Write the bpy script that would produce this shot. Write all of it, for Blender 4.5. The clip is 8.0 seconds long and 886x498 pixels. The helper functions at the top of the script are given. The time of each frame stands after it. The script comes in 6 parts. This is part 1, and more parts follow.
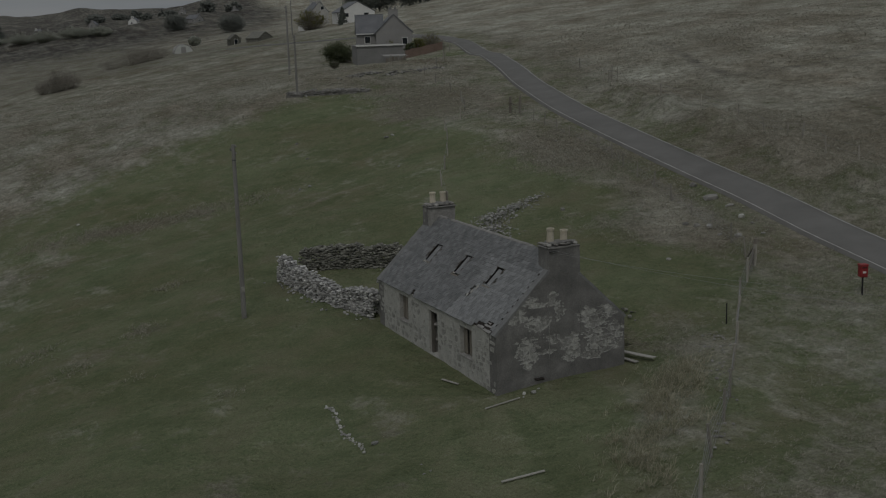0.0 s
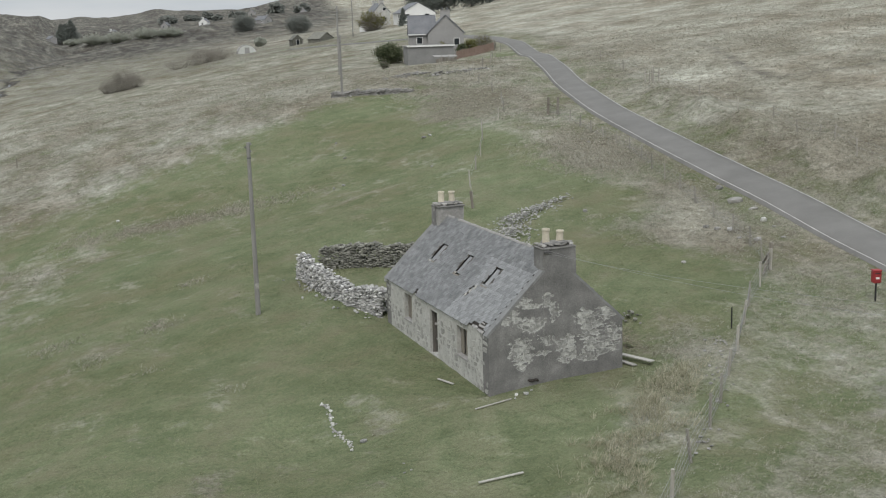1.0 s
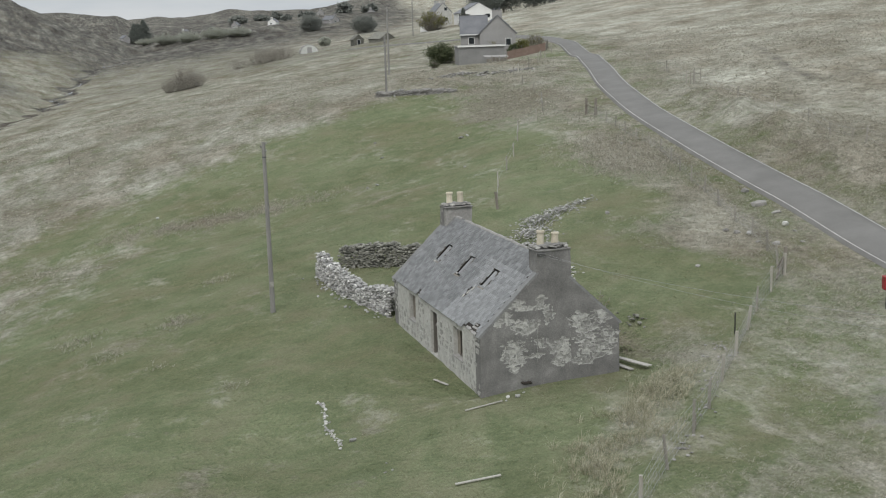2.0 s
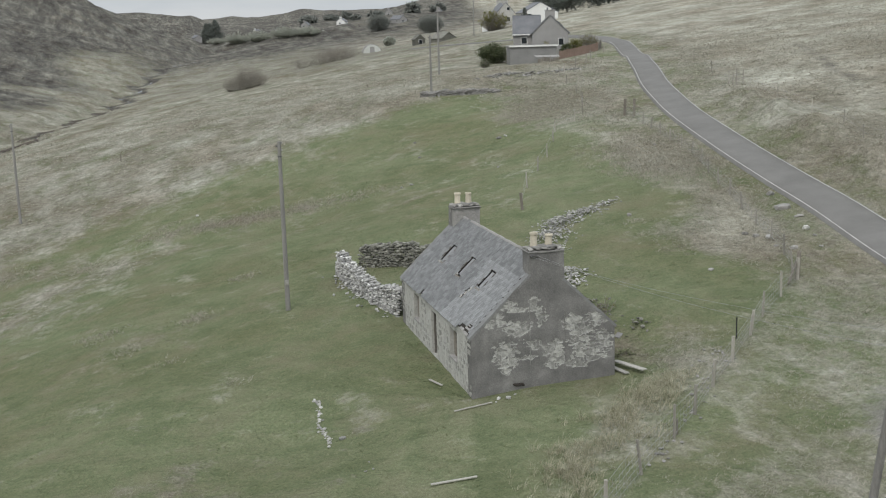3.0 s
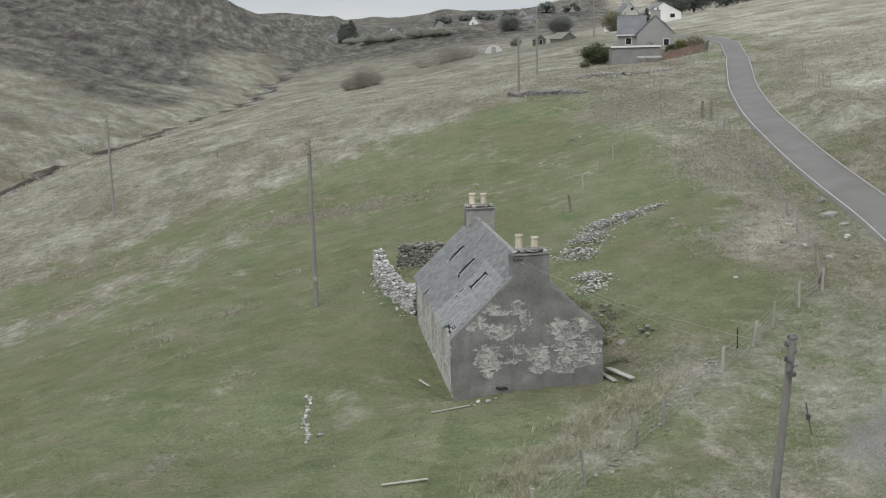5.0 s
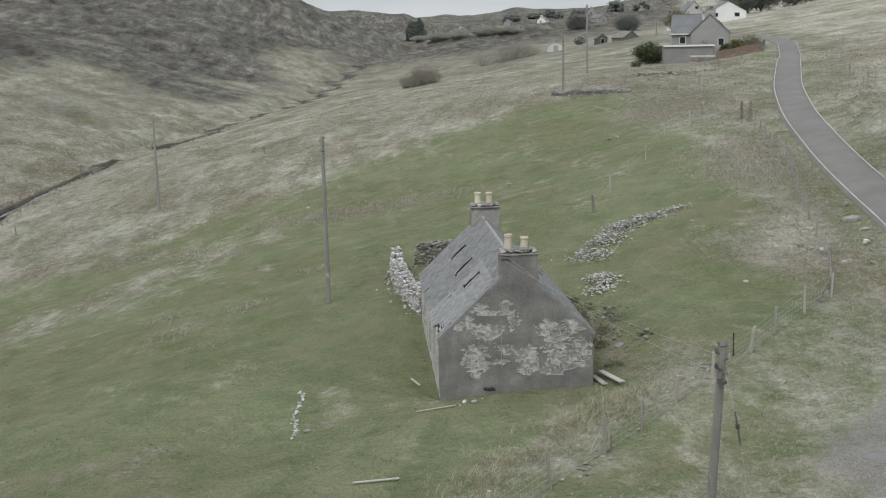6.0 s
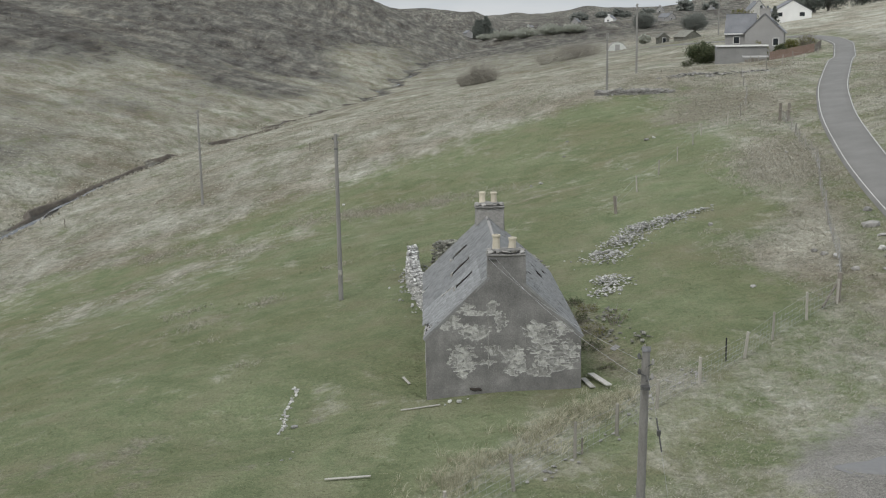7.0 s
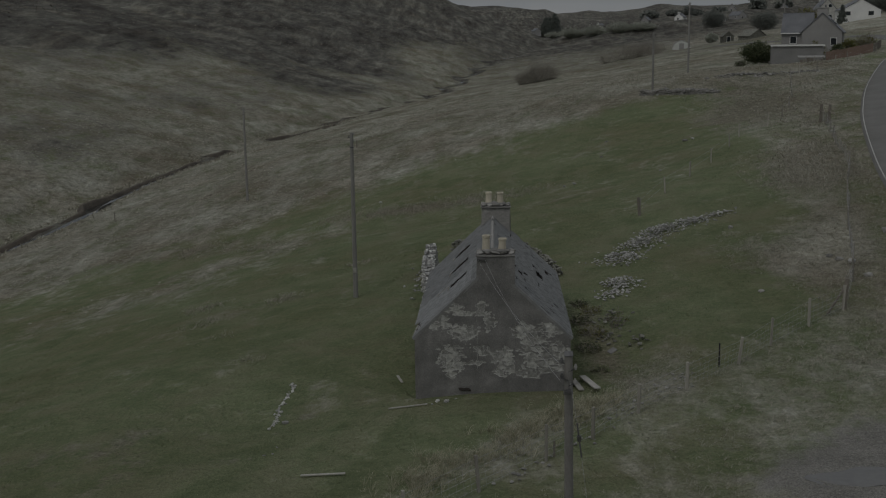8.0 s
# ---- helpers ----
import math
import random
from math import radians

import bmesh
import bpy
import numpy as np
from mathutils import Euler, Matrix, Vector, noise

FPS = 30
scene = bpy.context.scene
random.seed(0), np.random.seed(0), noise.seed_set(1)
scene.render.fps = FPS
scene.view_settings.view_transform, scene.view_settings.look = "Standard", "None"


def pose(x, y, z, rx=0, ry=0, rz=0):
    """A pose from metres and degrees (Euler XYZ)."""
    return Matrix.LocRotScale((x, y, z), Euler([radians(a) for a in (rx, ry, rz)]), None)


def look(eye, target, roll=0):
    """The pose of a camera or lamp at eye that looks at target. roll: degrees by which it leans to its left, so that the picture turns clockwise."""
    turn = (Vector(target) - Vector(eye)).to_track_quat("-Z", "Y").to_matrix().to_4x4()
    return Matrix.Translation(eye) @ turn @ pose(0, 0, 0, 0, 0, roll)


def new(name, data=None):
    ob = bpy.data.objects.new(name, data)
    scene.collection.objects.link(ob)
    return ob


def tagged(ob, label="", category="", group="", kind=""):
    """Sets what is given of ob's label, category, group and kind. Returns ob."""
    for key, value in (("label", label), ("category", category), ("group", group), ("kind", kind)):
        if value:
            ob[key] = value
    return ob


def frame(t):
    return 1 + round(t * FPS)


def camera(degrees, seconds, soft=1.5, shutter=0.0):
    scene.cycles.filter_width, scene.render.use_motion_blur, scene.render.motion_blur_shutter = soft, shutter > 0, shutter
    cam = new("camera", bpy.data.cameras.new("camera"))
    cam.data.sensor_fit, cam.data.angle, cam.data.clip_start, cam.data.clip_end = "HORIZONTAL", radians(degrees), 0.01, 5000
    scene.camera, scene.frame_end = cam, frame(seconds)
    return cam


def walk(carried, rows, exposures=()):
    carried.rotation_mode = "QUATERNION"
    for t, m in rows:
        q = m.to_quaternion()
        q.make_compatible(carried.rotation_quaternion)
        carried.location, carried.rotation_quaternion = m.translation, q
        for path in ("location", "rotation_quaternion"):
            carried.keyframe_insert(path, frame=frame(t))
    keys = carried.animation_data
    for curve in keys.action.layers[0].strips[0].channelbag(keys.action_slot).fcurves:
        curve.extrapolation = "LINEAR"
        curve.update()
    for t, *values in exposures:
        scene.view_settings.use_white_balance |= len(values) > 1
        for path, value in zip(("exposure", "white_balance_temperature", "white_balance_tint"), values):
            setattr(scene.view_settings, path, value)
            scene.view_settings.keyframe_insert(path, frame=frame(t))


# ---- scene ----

# ---- camera and its path ----
cam = camera(42.0, 8.0, soft=1.15)
PATH = [
    (0, (-20.466, -39.145, 14.597), (-19.636, -37.367, 14.207), -1.8),
    (0.5, (-19.178, -39.687, 14.484), (-18.398, -37.886, 14.098), -1.7),
    (1, (-17.718, -40.238, 14.395), (-16.996, -38.412, 14.011), -1.7),
    (1.5, (-16.335, -40.733, 14.359), (-15.668, -38.887, 13.977), -1.7),
    (3, (-12.0, -42.2, 14.316), (-11.506, -40.299, 13.938), -1.7),
    (3.5, (-10.549, -42.449, 14.196), (-10.11, -40.534, 13.82), -1.7),
    (4, (-9.014, -42.686, 14.102), (-8.636, -40.758, 13.728), -1.6),
    (4.5, (-7.581, -42.948, 14.118), (-7.26, -41.009, 13.746), -1.6),
    (6, (-2.942, -43.259, 14.01), (-2.798, -41.299, 13.639), -1.3),
    (6.5, (-1.456, -43.291, 13.997), (-1.369, -41.328, 13.625), -1.1),
    (7, (0.143, -43.402, 14.001), (0.17, -41.437, 13.629), -1.0),
    (7.5, (1.612, -43.372, 14.012), (1.582, -41.407, 13.639), -0.8),
    (8, (3.216, -43.434, 14.054), (3.123, -41.472, 13.68), -0.8),
]
FADE = [(0.0, -1.57), (0.3, -0.72), (0.6, 0.09), (0.8, 0.32), (1.2, 0.33), (7.0, 0.35), (7.3, 0.24), (7.7, -0.48), (8.0, -1.53)]
walk(cam, [(t, look(eye, target, roll)) for t, eye, target, roll in PATH], FADE)

# ---- world and sun: a bright overcast day ----
world = bpy.data.worlds.new("overcast_sky")
scene.world = world
world.use_nodes = True
wn, wl = world.node_tree.nodes, world.node_tree.links
wn.clear()
w_out = wn.new("ShaderNodeOutputWorld")
w_bg = wn.new("ShaderNodeBackground")
w_sky = wn.new("ShaderNodeTexSky")
w_sky.sky_type = "NISHITA"
w_sky.sun_disc = False
w_sky.sun_elevation = radians(48)
w_sky.sun_rotation = radians(215)
w_sky.air_density, w_sky.dust_density = 1.0, 2.0
w_co = wn.new("ShaderNodeTexCoord")
w_map = wn.new("ShaderNodeMapping")
w_map.inputs["Scale"].default_value = (1.0, 1.0, 5.0)
w_noise = wn.new("ShaderNodeTexNoise")
w_noise.inputs["Scale"].default_value = 3.0
w_noise.inputs["Detail"].default_value = 6.0
w_ramp = wn.new("ShaderNodeValToRGB")
w_ramp.color_ramp.elements[0].position, w_ramp.color_ramp.elements[0].color = 0.36, (8.8, 9.7, 10.6, 1)
w_ramp.color_ramp.elements[1].position, w_ramp.color_ramp.elements[1].color = 0.64, (13.4, 13.6, 13.7, 1)
w_mix = wn.new("ShaderNodeMixRGB")
w_mix.inputs[0].default_value = 0.9
w_bg.inputs["Strength"].default_value = 0.085
wl.new(w_co.outputs["Generated"], w_map.inputs["Vector"])
wl.new(w_map.outputs["Vector"], w_noise.inputs["Vector"])
wl.new(w_noise.outputs["Fac"], w_ramp.inputs["Fac"])
wl.new(w_sky.outputs["Color"], w_mix.inputs[1])
# an overcast sky is about twice as bright overhead as at the horizon
w_sep = wn.new("ShaderNodeSeparateXYZ")
w_up = wn.new("ShaderNodeMapRange")
w_up.inputs["From Min"].default_value, w_up.inputs["From Max"].default_value = 0.0, 1.0
w_up.inputs["To Min"].default_value, w_up.inputs["To Max"].default_value = 0.52, 0.98
w_mul = wn.new("ShaderNodeMixRGB")
w_mul.blend_type = "MULTIPLY"
w_mul.inputs[0].default_value = 1.0
wl.new(w_co.outputs["Generated"], w_sep.inputs["Vector"])
wl.new(w_sep.outputs["Z"], w_up.inputs["Value"])
wl.new(w_ramp.outputs["Color"], w_mul.inputs[1])
wl.new(w_up.outputs["Result"], w_mul.inputs[2])
wl.new(w_mul.outputs["Color"], w_mix.inputs[2])
wl.new(w_mix.outputs["Color"], w_bg.inputs["Color"])
wl.new(w_bg.outputs["Background"], w_out.inputs["Surface"])

sun = new("sun", bpy.data.lights.new("sun", "SUN"))
sun.data.energy, sun.data.angle, sun.data.color = 1.1, radians(18), (1.0, 0.97, 0.92)
sun.matrix_world = look((-30, -40, 60), (0, 0, 0))

# ---- materials ----
def tree(name, rough=0.9, metal=0.0):
    m = bpy.data.materials.new(name)
    m.use_nodes = True
    b = m.node_tree.nodes["Principled BSDF"]
    b.inputs["Roughness"].default_value = rough
    b.inputs["Metallic"].default_value = metal
    b.inputs["Specular IOR Level"].default_value = 0.25
    return m, m.node_tree.nodes, m.node_tree.links, b


def noise_node(n, l, scale, detail=5.0, rough=0.6, stretch=None, generated=False):
    co = n.new("ShaderNodeTexCoord")
    t = n.new("ShaderNodeTexNoise")
    t.inputs["Scale"].default_value = scale
    t.inputs["Detail"].default_value = detail
    t.inputs["Roughness"].default_value = rough
    if stretch:
        mp = n.new("ShaderNodeMapping")
        mp.inputs["Scale"].default_value = stretch
        l.new(co.outputs["Object"], mp.inputs["Vector"])
        l.new(mp.outputs["Vector"], t.inputs["Vector"])
    else:
        l.new(co.outputs["Object"], t.inputs["Vector"])
    return t


def ramp_node(n, l, source, stops):
    r = n.new("ShaderNodeValToRGB")
    e = r.color_ramp.elements
    while len(e) < len(stops):
        e.new(0.5)
    for el, (p, c) in zip(e, stops):
        el.position, el.color = p, (*c, 1)
    l.new(source, r.inputs["Fac"])
    return r.outputs["Color"]


def mix_node(n, l, fac, a, b, mode="MIX"):
    x = n.new("ShaderNodeMixRGB")
    x.blend_type = mode
    for i, v in enumerate((fac, a, b)):
        if isinstance(v, (int, float)):
            x.inputs[i].default_value = v
        elif isinstance(v, tuple):
            x.inputs[i].default_value = (*v, 1)
        else:
            l.new(v, x.inputs[i])
    return x.outputs["Color"]


def math_node(n, l, op, a, b=0.5, clamp=False):
    x = n.new("ShaderNodeMath")
    x.operation, x.use_clamp = op, clamp
    for i, v in enumerate((a, b)):
        if isinstance(v, (int, float)):
            x.inputs[i].default_value = v
        else:
            l.new(v, x.inputs[i])
    return x.outputs["Value"]


def bump_node(n, l, b, source, strength, distance):
    x = n.new("ShaderNodeBump")
    x.inputs["Strength"].default_value = strength
    x.inputs["Distance"].default_value = distance
    l.new(source, x.inputs["Height"])
    l.new(x.outputs["Normal"], b.inputs["Normal"])


def surface(name, dark, light, coarse=1.2, fine=14.0, rough=0.9, bump=0.5, depth=0.02, stretch=None, vary=0.0, metal=0.0,
            stain=None, stain_at=0.62, islands=0.0):
    """A weathered surface: two scales of noise between two colours, relief, an optional stain, and a tone of its own for each piece."""
    m, n, l, b = tree(name, rough, metal)
    big = noise_node(n, l, coarse, 4, 0.6, stretch)
    small = noise_node(n, l, fine, 6, 0.65, stretch)
    both = math_node(n, l, "ADD", math_node(n, l, "MULTIPLY", big.outputs["Fac"], 0.55), math_node(n, l, "MULTIPLY", small.outputs["Fac"], 0.45))
    col = ramp_node(n, l, both, [(0.36, dark), (0.64, light)])
    if stain:
        other = noise_node(n, l, coarse * 2.3, 6, 0.7)
        fac = ramp_node(n, l, other.outputs["Fac"], [(stain_at, (0, 0, 0)), (stain_at + 0.08, (0.8, 0.8, 0.8))])
        col = mix_node(n, l, fac, col, stain)
    if vary:
        info = n.new("ShaderNodeObjectInfo")
        tone = ramp_node(n, l, info.outputs["Random"], [(0.0, (1 - vary,) * 3), (1.0, (1 + vary,) * 3)])
        col = mix_node(n, l, 1.0, col, tone, "MULTIPLY")
    if islands:
        geo = n.new("ShaderNodeNewGeometry")
        tone = ramp_node(n, l, geo.outputs["Random Per Island"], [(0.0, (1 - islands,) * 3), (1.0, (1 + islands,) * 3)])
        col = mix_node(n, l, 1.0, col, tone, "MULTIPLY")
    l.new(col, b.inputs["Base Color"])
    if bump:
        bump_node(n, l, b, small.outputs["Fac"], bump, depth)
    return m


def blades(name, stops, rough=0.85, through_light=0.5):
    """Grass and leaves: each blade takes a colour of its own out of a few."""
    m, n, l, b = tree(name, rough)
    geo = n.new("ShaderNodeNewGeometry")
    col = ramp_node(n, l, geo.outputs["Random Per Island"], stops)
    l.new(col, b.inputs["Base Color"])
    b.inputs["Specular IOR Level"].default_value = 0.1
    # thin leaves let half of the light through
    thin = n.new("ShaderNodeBsdfTranslucent")
    l.new(col, thin.inputs["Color"])
    both = n.new("ShaderNodeMixShader")
    both.inputs[0].default_value = through_light
    l.new(b.outputs["BSDF"], both.inputs[1])
    l.new(thin.outputs["BSDF"], both.inputs[2])
    l.new(both.outputs["Shader"], n["Material Output"].inputs["Surface"])
    return m


def ground_material():
    """Pasture, straw-coloured moor grass, heather, brown rushes and bare gravel, laid out by the vertex cover of the ground."""
    m, n, l, b = tree("turf", 0.95)
    b.inputs["Specular IOR Level"].default_value = 0.05
    at = n.new("ShaderNodeAttribute")
    at.attribute_name = "cover"
    sep = n.new("ShaderNodeSeparateColor")
    l.new(at.outputs["Color"], sep.inputs["Color"])
    n1 = noise_node(n, l, 0.09, 5, 0.6)
    n2 = noise_node(n, l, 0.7, 6, 0.7)
    n3 = noise_node(n, l, 5.0, 5, 0.7)
    n4 = noise_node(n, l, 0.33, 6, 0.72, (1.0, 0.45, 1.0))
    green = ramp_node(n, l, math_node(n, l, "ADD", math_node(n, l, "MULTIPLY", n2.outputs["Fac"], 0.5), math_node(n, l, "MULTIPLY", n3.outputs["Fac"], 0.5)),
                      [(0.34, (0.128, 0.154, 0.084)), (0.5, (0.178, 0.202, 0.115)), (0.66, (0.245, 0.257, 0.158))])
    # worn, mossy and rank patches a few metres across
    rank = noise_node(n, l, 0.30, 5, 0.65)
    green = mix_node(n, l, ramp_node(n, l, rank.outputs["Fac"], [(0.47, (0, 0, 0)), (0.68, (0.72, 0.72, 0.72))]), green, (0.235, 0.222, 0.150))
    green = mix_node(n, l, ramp_node(n, l, rank.outputs["Fac"], [(0.30, (0.55, 0.55, 0.55)), (0.46, (0, 0, 0))]), green, (0.122, 0.150, 0.080))
    straw = ramp_node(n, l, math_node(n, l, "ADD", math_node(n, l, "MULTIPLY", n4.outputs["Fac"], 0.6), math_node(n, l, "MULTIPLY", n3.outputs["Fac"], 0.4)),
                      [(0.33, (0.155, 0.148, 0.116)), (0.5, (0.292, 0.284, 0.236)), (0.67, (0.450, 0.438, 0.376))])
    # tussocks about a metre across, and swathes of bleached or brown grass
    tuft = noise_node(n, l, 1.25, 3, 0.55)
    straw = mix_node(n, l, 1.0, straw, ramp_node(n, l, tuft.outputs["Fac"], [(0.34, (0.78, 0.77, 0.75)), (0.5, (1.0, 1.0, 1.0)), (0.66, (1.18, 1.18, 1.18))]), "MULTIPLY")
    swathe = noise_node(n, l, 0.11, 4, 0.6, (1.0, 0.6, 1.0))
    straw = mix_node(n, l, 1.0, straw, ramp_node(n, l, swathe.outputs["Fac"], [(0.36, (0.74, 0.70, 0.66)), (0.5, (0.96, 0.95, 0.94)), (0.64, (1.16, 1.16, 1.17))]), "MULTIPLY")
    # Straw turns paler where its cover exceeds 0.80.
    pale_straw = math_node(n, l, "MULTIPLY", math_node(n, l, "SUBTRACT", sep.outputs["Red"], 0.80), 5.0, True)
    straw = mix_node(n, l, pale_straw, straw, mix_node(n, l, 1.0, straw, (1.26, 1.26, 1.27), "MULTIPLY"))
    moor_noise = noise_node(n, l, 0.10, 9, 0.74, (2.0, 0.5, 1.0))
    moor = ramp_node(n, l, math_node(n, l, "ADD", math_node(n, l, "MULTIPLY", moor_noise.outputs["Fac"], 0.7), math_node(n, l, "MULTIPLY", noise_node(n, l, 0.016, 6, 0.65).outputs["Fac"], 0.3)),
                     [(0.38, (0.060, 0.056, 0.051)), (0.45, (0.100, 0.094, 0.085)), (0.53, (0.160, 0.153, 0.135)), (0.60, (0.255, 0.246, 0.208)), (0.66, (0.33, 0.32, 0.275))])
    brown = ramp_node(n, l, n3.outputs["Fac"], [(0.35, (0.135, 0.124, 0.094)), (0.65, (0.285, 0.266, 0.208))])
    # straw and brown break up into patches at their edges
    jig = math_node(n, l, "SUBTRACT", math_node(n, l, "ADD", math_node(n, l, "MULTIPLY", n4.outputs["Fac"], 0.75), math_node(n, l, "MULTIPLY", n2.outputs["Fac"], 0.65)), 0.70)
    def edge(channel, width=2.2, push=2.0):
        s = math_node(n, l, "ADD", channel, math_node(n, l, "MULTIPLY", jig, push))
        return math_node(n, l, "MULTIPLY", math_node(n, l, "SUBTRACT", s, 0.34), width, True)
    col = mix_node(n, l, edge(sep.outputs["Red"]), green, straw)
    col = mix_node(n, l, edge(sep.outputs["Blue"]), col, brown)
    col = mix_node(n, l, edge(sep.outputs["Green"], 2.5, 1.2), col, moor)
    tone = ramp_node(n, l, n1.outputs["Fac"], [(0.32, (0.865, 0.83, 0.795)), (0.5, (0.93, 0.935, 0.93)), (0.68, (1.05, 1.08, 1.085))])
    col = mix_node(n, l, 1.0, col, tone, "MULTIPLY")
    n5 = noise_node(n, l, 19.0, 3, 0.7)
    gravel = ramp_node(n, l, math_node(n, l, "ADD", math_node(n, l, "MULTIPLY", n2.outputs["Fac"], 0.5), math_node(n, l, "MULTIPLY", n5.outputs["Fac"], 0.5)), [(0.36, (0.185, 0.178, 0.162)), (0.64, (0.300, 0.290, 0.266))])
    bare = math_node(n, l, "SUBTRACT", 1.0, at.outputs["Alpha"])
    col = mix_node(n, l, edge(bare, 2.2, 1.9), col, gravel)
    fine = ramp_node(n, l, n5.outputs["Fac"], [(0.3, (0.70, 0.70, 0.70)), (0.7, (1.28, 1.28, 1.28))])
    col = mix_node(n, l, 1.0, col, fine, "MULTIPLY")
    l.new(col, b.inputs["Base Color"])
    lumps = math_node(n, l, "ADD", math_node(n, l, "MULTIPLY", n2.outputs["Fac"], 1.2), math_node(n, l, "MULTIPLY", n3.outputs["Fac"], 0.5))
    lumps = math_node(n, l, "ADD", lumps, math_node(n, l, "MULTIPLY", n5.outputs["Fac"], 0.12))
    lumps = math_node(n, l, "ADD", lumps, math_node(n, l, "MULTIPLY", math_node(n, l, "MULTIPLY", tuft.outputs["Fac"], 1.5), math_node(n, l, "ADD", sep.outputs["Red"], 0.55)))
    crags = math_node(n, l, "MULTIPLY", math_node(n, l, "MULTIPLY", moor_noise.outputs["Fac"], 6.0), sep.outputs["Green"])
    bump_node(n, l, b, math_node(n, l, "ADD", lumps, crags), 0.9, 0.30)
    return m


TURF = ground_material()
HARL = surface("harling", (0.160, 0.157, 0.153), (0.255, 0.250, 0.242), 0.9, 22, 0.95, 0.7, 0.015, stain=(0.27, 0.265, 0.255), stain_at=0.66)
LIME = surface("limewash", (0.37, 0.367, 0.345), (0.54, 0.535, 0.505), 1.6, 12, 0.95, 0.7, 0.02, stain=(0.25, 0.24, 0.22), stain_at=0.56)
STONE = surface("wall_stone", (0.20, 0.195, 0.185), (0.36, 0.35, 0.33), 2.0, 16, 0.9, 0.6, 0.02, vary=0.28, islands=0.25)
PALE = surface("pale_stone", (0.25, 0.247, 0.237), (0.56, 0.555, 0.53), 2.4, 14, 0.9, 0.6, 0.02, vary=0.38, islands=0.38)
MOSSY = surface("mossy_stone", (0.10, 0.102, 0.085), (0.26, 0.255, 0.225), 2.2, 14, 0.9, 0.6, 0.02, vary=0.35, islands=0.35)
SLATE = surface("slate", (0.155, 0.160, 0.163), (0.250, 0.255, 0.255), 2.5, 24, 0.6, 0.35, 0.01, vary=0.20, islands=0.20, stain=(0.29, 0.285, 0.26), stain_at=0.68)
SKEW = surface("skew_cement", (0.17, 0.172, 0.172), (0.27, 0.272, 0.268), 1.8, 20, 0.9, 0.6, 0.015)
WHITEWASHED = surface("whitewashed_stone", (0.30, 0.297, 0.285), (0.72, 0.715, 0.69), 2.6, 13, 0.9, 0.6, 0.02, vary=0.36, islands=0.36)
# Near-black of old roof boards, also painted as the drain hole's shade.
DARK = surface("sarking_and_hole_dark", (0.025, 0.022, 0.020), (0.060, 0.052, 0.045), 2.0, 18)
# Dark frame wood, with the shade of the reveals put into its colour.
WOOD_DARK = surface("recess_dark_wood", (0.085, 0.078, 0.070), (0.175, 0.162, 0.145), 1.0, 9, 0.85, 0.5, 0.01, (6, 6, 0.6), vary=0.25)
STONE_FRONT = surface("front_wall_stone", (0.26, 0.257, 0.242), (0.44, 0.435, 0.408), 2.0, 14, 0.9, 0.6, 0.02, vary=0.2)
GARAGE_GREY = surface("grey_blockwork", (0.20, 0.198, 0.195), (0.28, 0.277, 0.27), 0.5, 6, 0.9, 0.3, 0.02)
WOOD = surface("weathered_wood", (0.15, 0.135, 0.115), (0.27, 0.245, 0.21), 1.0, 9, 0.85, 0.5, 0.01, (6, 6, 0.6), vary=0.2)
POST = surface("pale_post_wood", (0.25, 0.235, 0.205), (0.42, 0.40, 0.355), 1.0, 9, 0.85, 0.5, 0.01, (6, 6, 0.5), vary=0.25)
PEAT = surface("peat_bank", (0.055, 0.048, 0.042), (0.15, 0.13, 0.105), 0.4, 4, 0.95, 0.8, 0.1)
POLE = surface("pole_wood", (0.19, 0.185, 0.175), (0.32, 0.312, 0.295), 1.0, 9, 0.85, 0.5, 0.01, (6, 6, 0.5), vary=0.1)
PLANK = surface("bleached_plank", (0.30, 0.29, 0.265), (0.46, 0.445, 0.41), 1.0, 8, 0.85, 0.4, 0.01, vary=0.15)
POT = surface("chimney_pot_clay", (0.48, 0.43, 0.34), (0.66, 0.61, 0.50), 3, 14, 0.8, 0.3, 0.01, vary=0.12)
CAPSTONE = surface("chimney_cap", (0.16, 0.157, 0.15), (0.30, 0.295, 0.28), 3.0, 18, 0.95, 0.8, 0.02)
CEMENT = surface("cement", (0.25, 0.245, 0.235), (0.38, 0.37, 0.355), 1.5, 18, 0.95, 0.6, 0.015)
ASPHALT = surface("asphalt", (0.143, 0.140, 0.132), (0.200, 0.196, 0.186), 0.4, 30, 0.9, 0.3, 0.01)
PAINT = surface("road_paint", (0.34, 0.34, 0.325), (0.55, 0.545, 0.52), 1.5, 16, 0.8, 0.2, 0.005)
GRAVEL = surface("gravel", (0.17, 0.16, 0.15), (0.30, 0.285, 0.265), 0.5, 12, 0.95, 0.8, 0.03)
METAL = surface("dull_metal", (0.10, 0.10, 0.10), (0.20, 0.20, 0.20), 3, 20, 0.5, 0.2, 0.005, metal=0.7)
WIRE = surface("galvanised_wire", (0.30, 0.30, 0.30), (0.45, 0.45, 0.45), 3, 20, 0.5, 0, 0, metal=0.6)
RED = surface("post_box_red", (0.25, 0.030, 0.032), (0.34, 0.045, 0.045), 3, 14, 0.5, 0.1, 0.005)
BLACK = surface("black_paint", (0.02, 0.02, 0.02), (0.04, 0.04, 0.04), 3, 14, 0.5, 0.1, 0.005)
RENDER_GREY = surface("grey_render", (0.28, 0.275, 0.265), (0.36, 0.355, 0.345), 0.4, 6, 0.9, 0.3, 0.02)
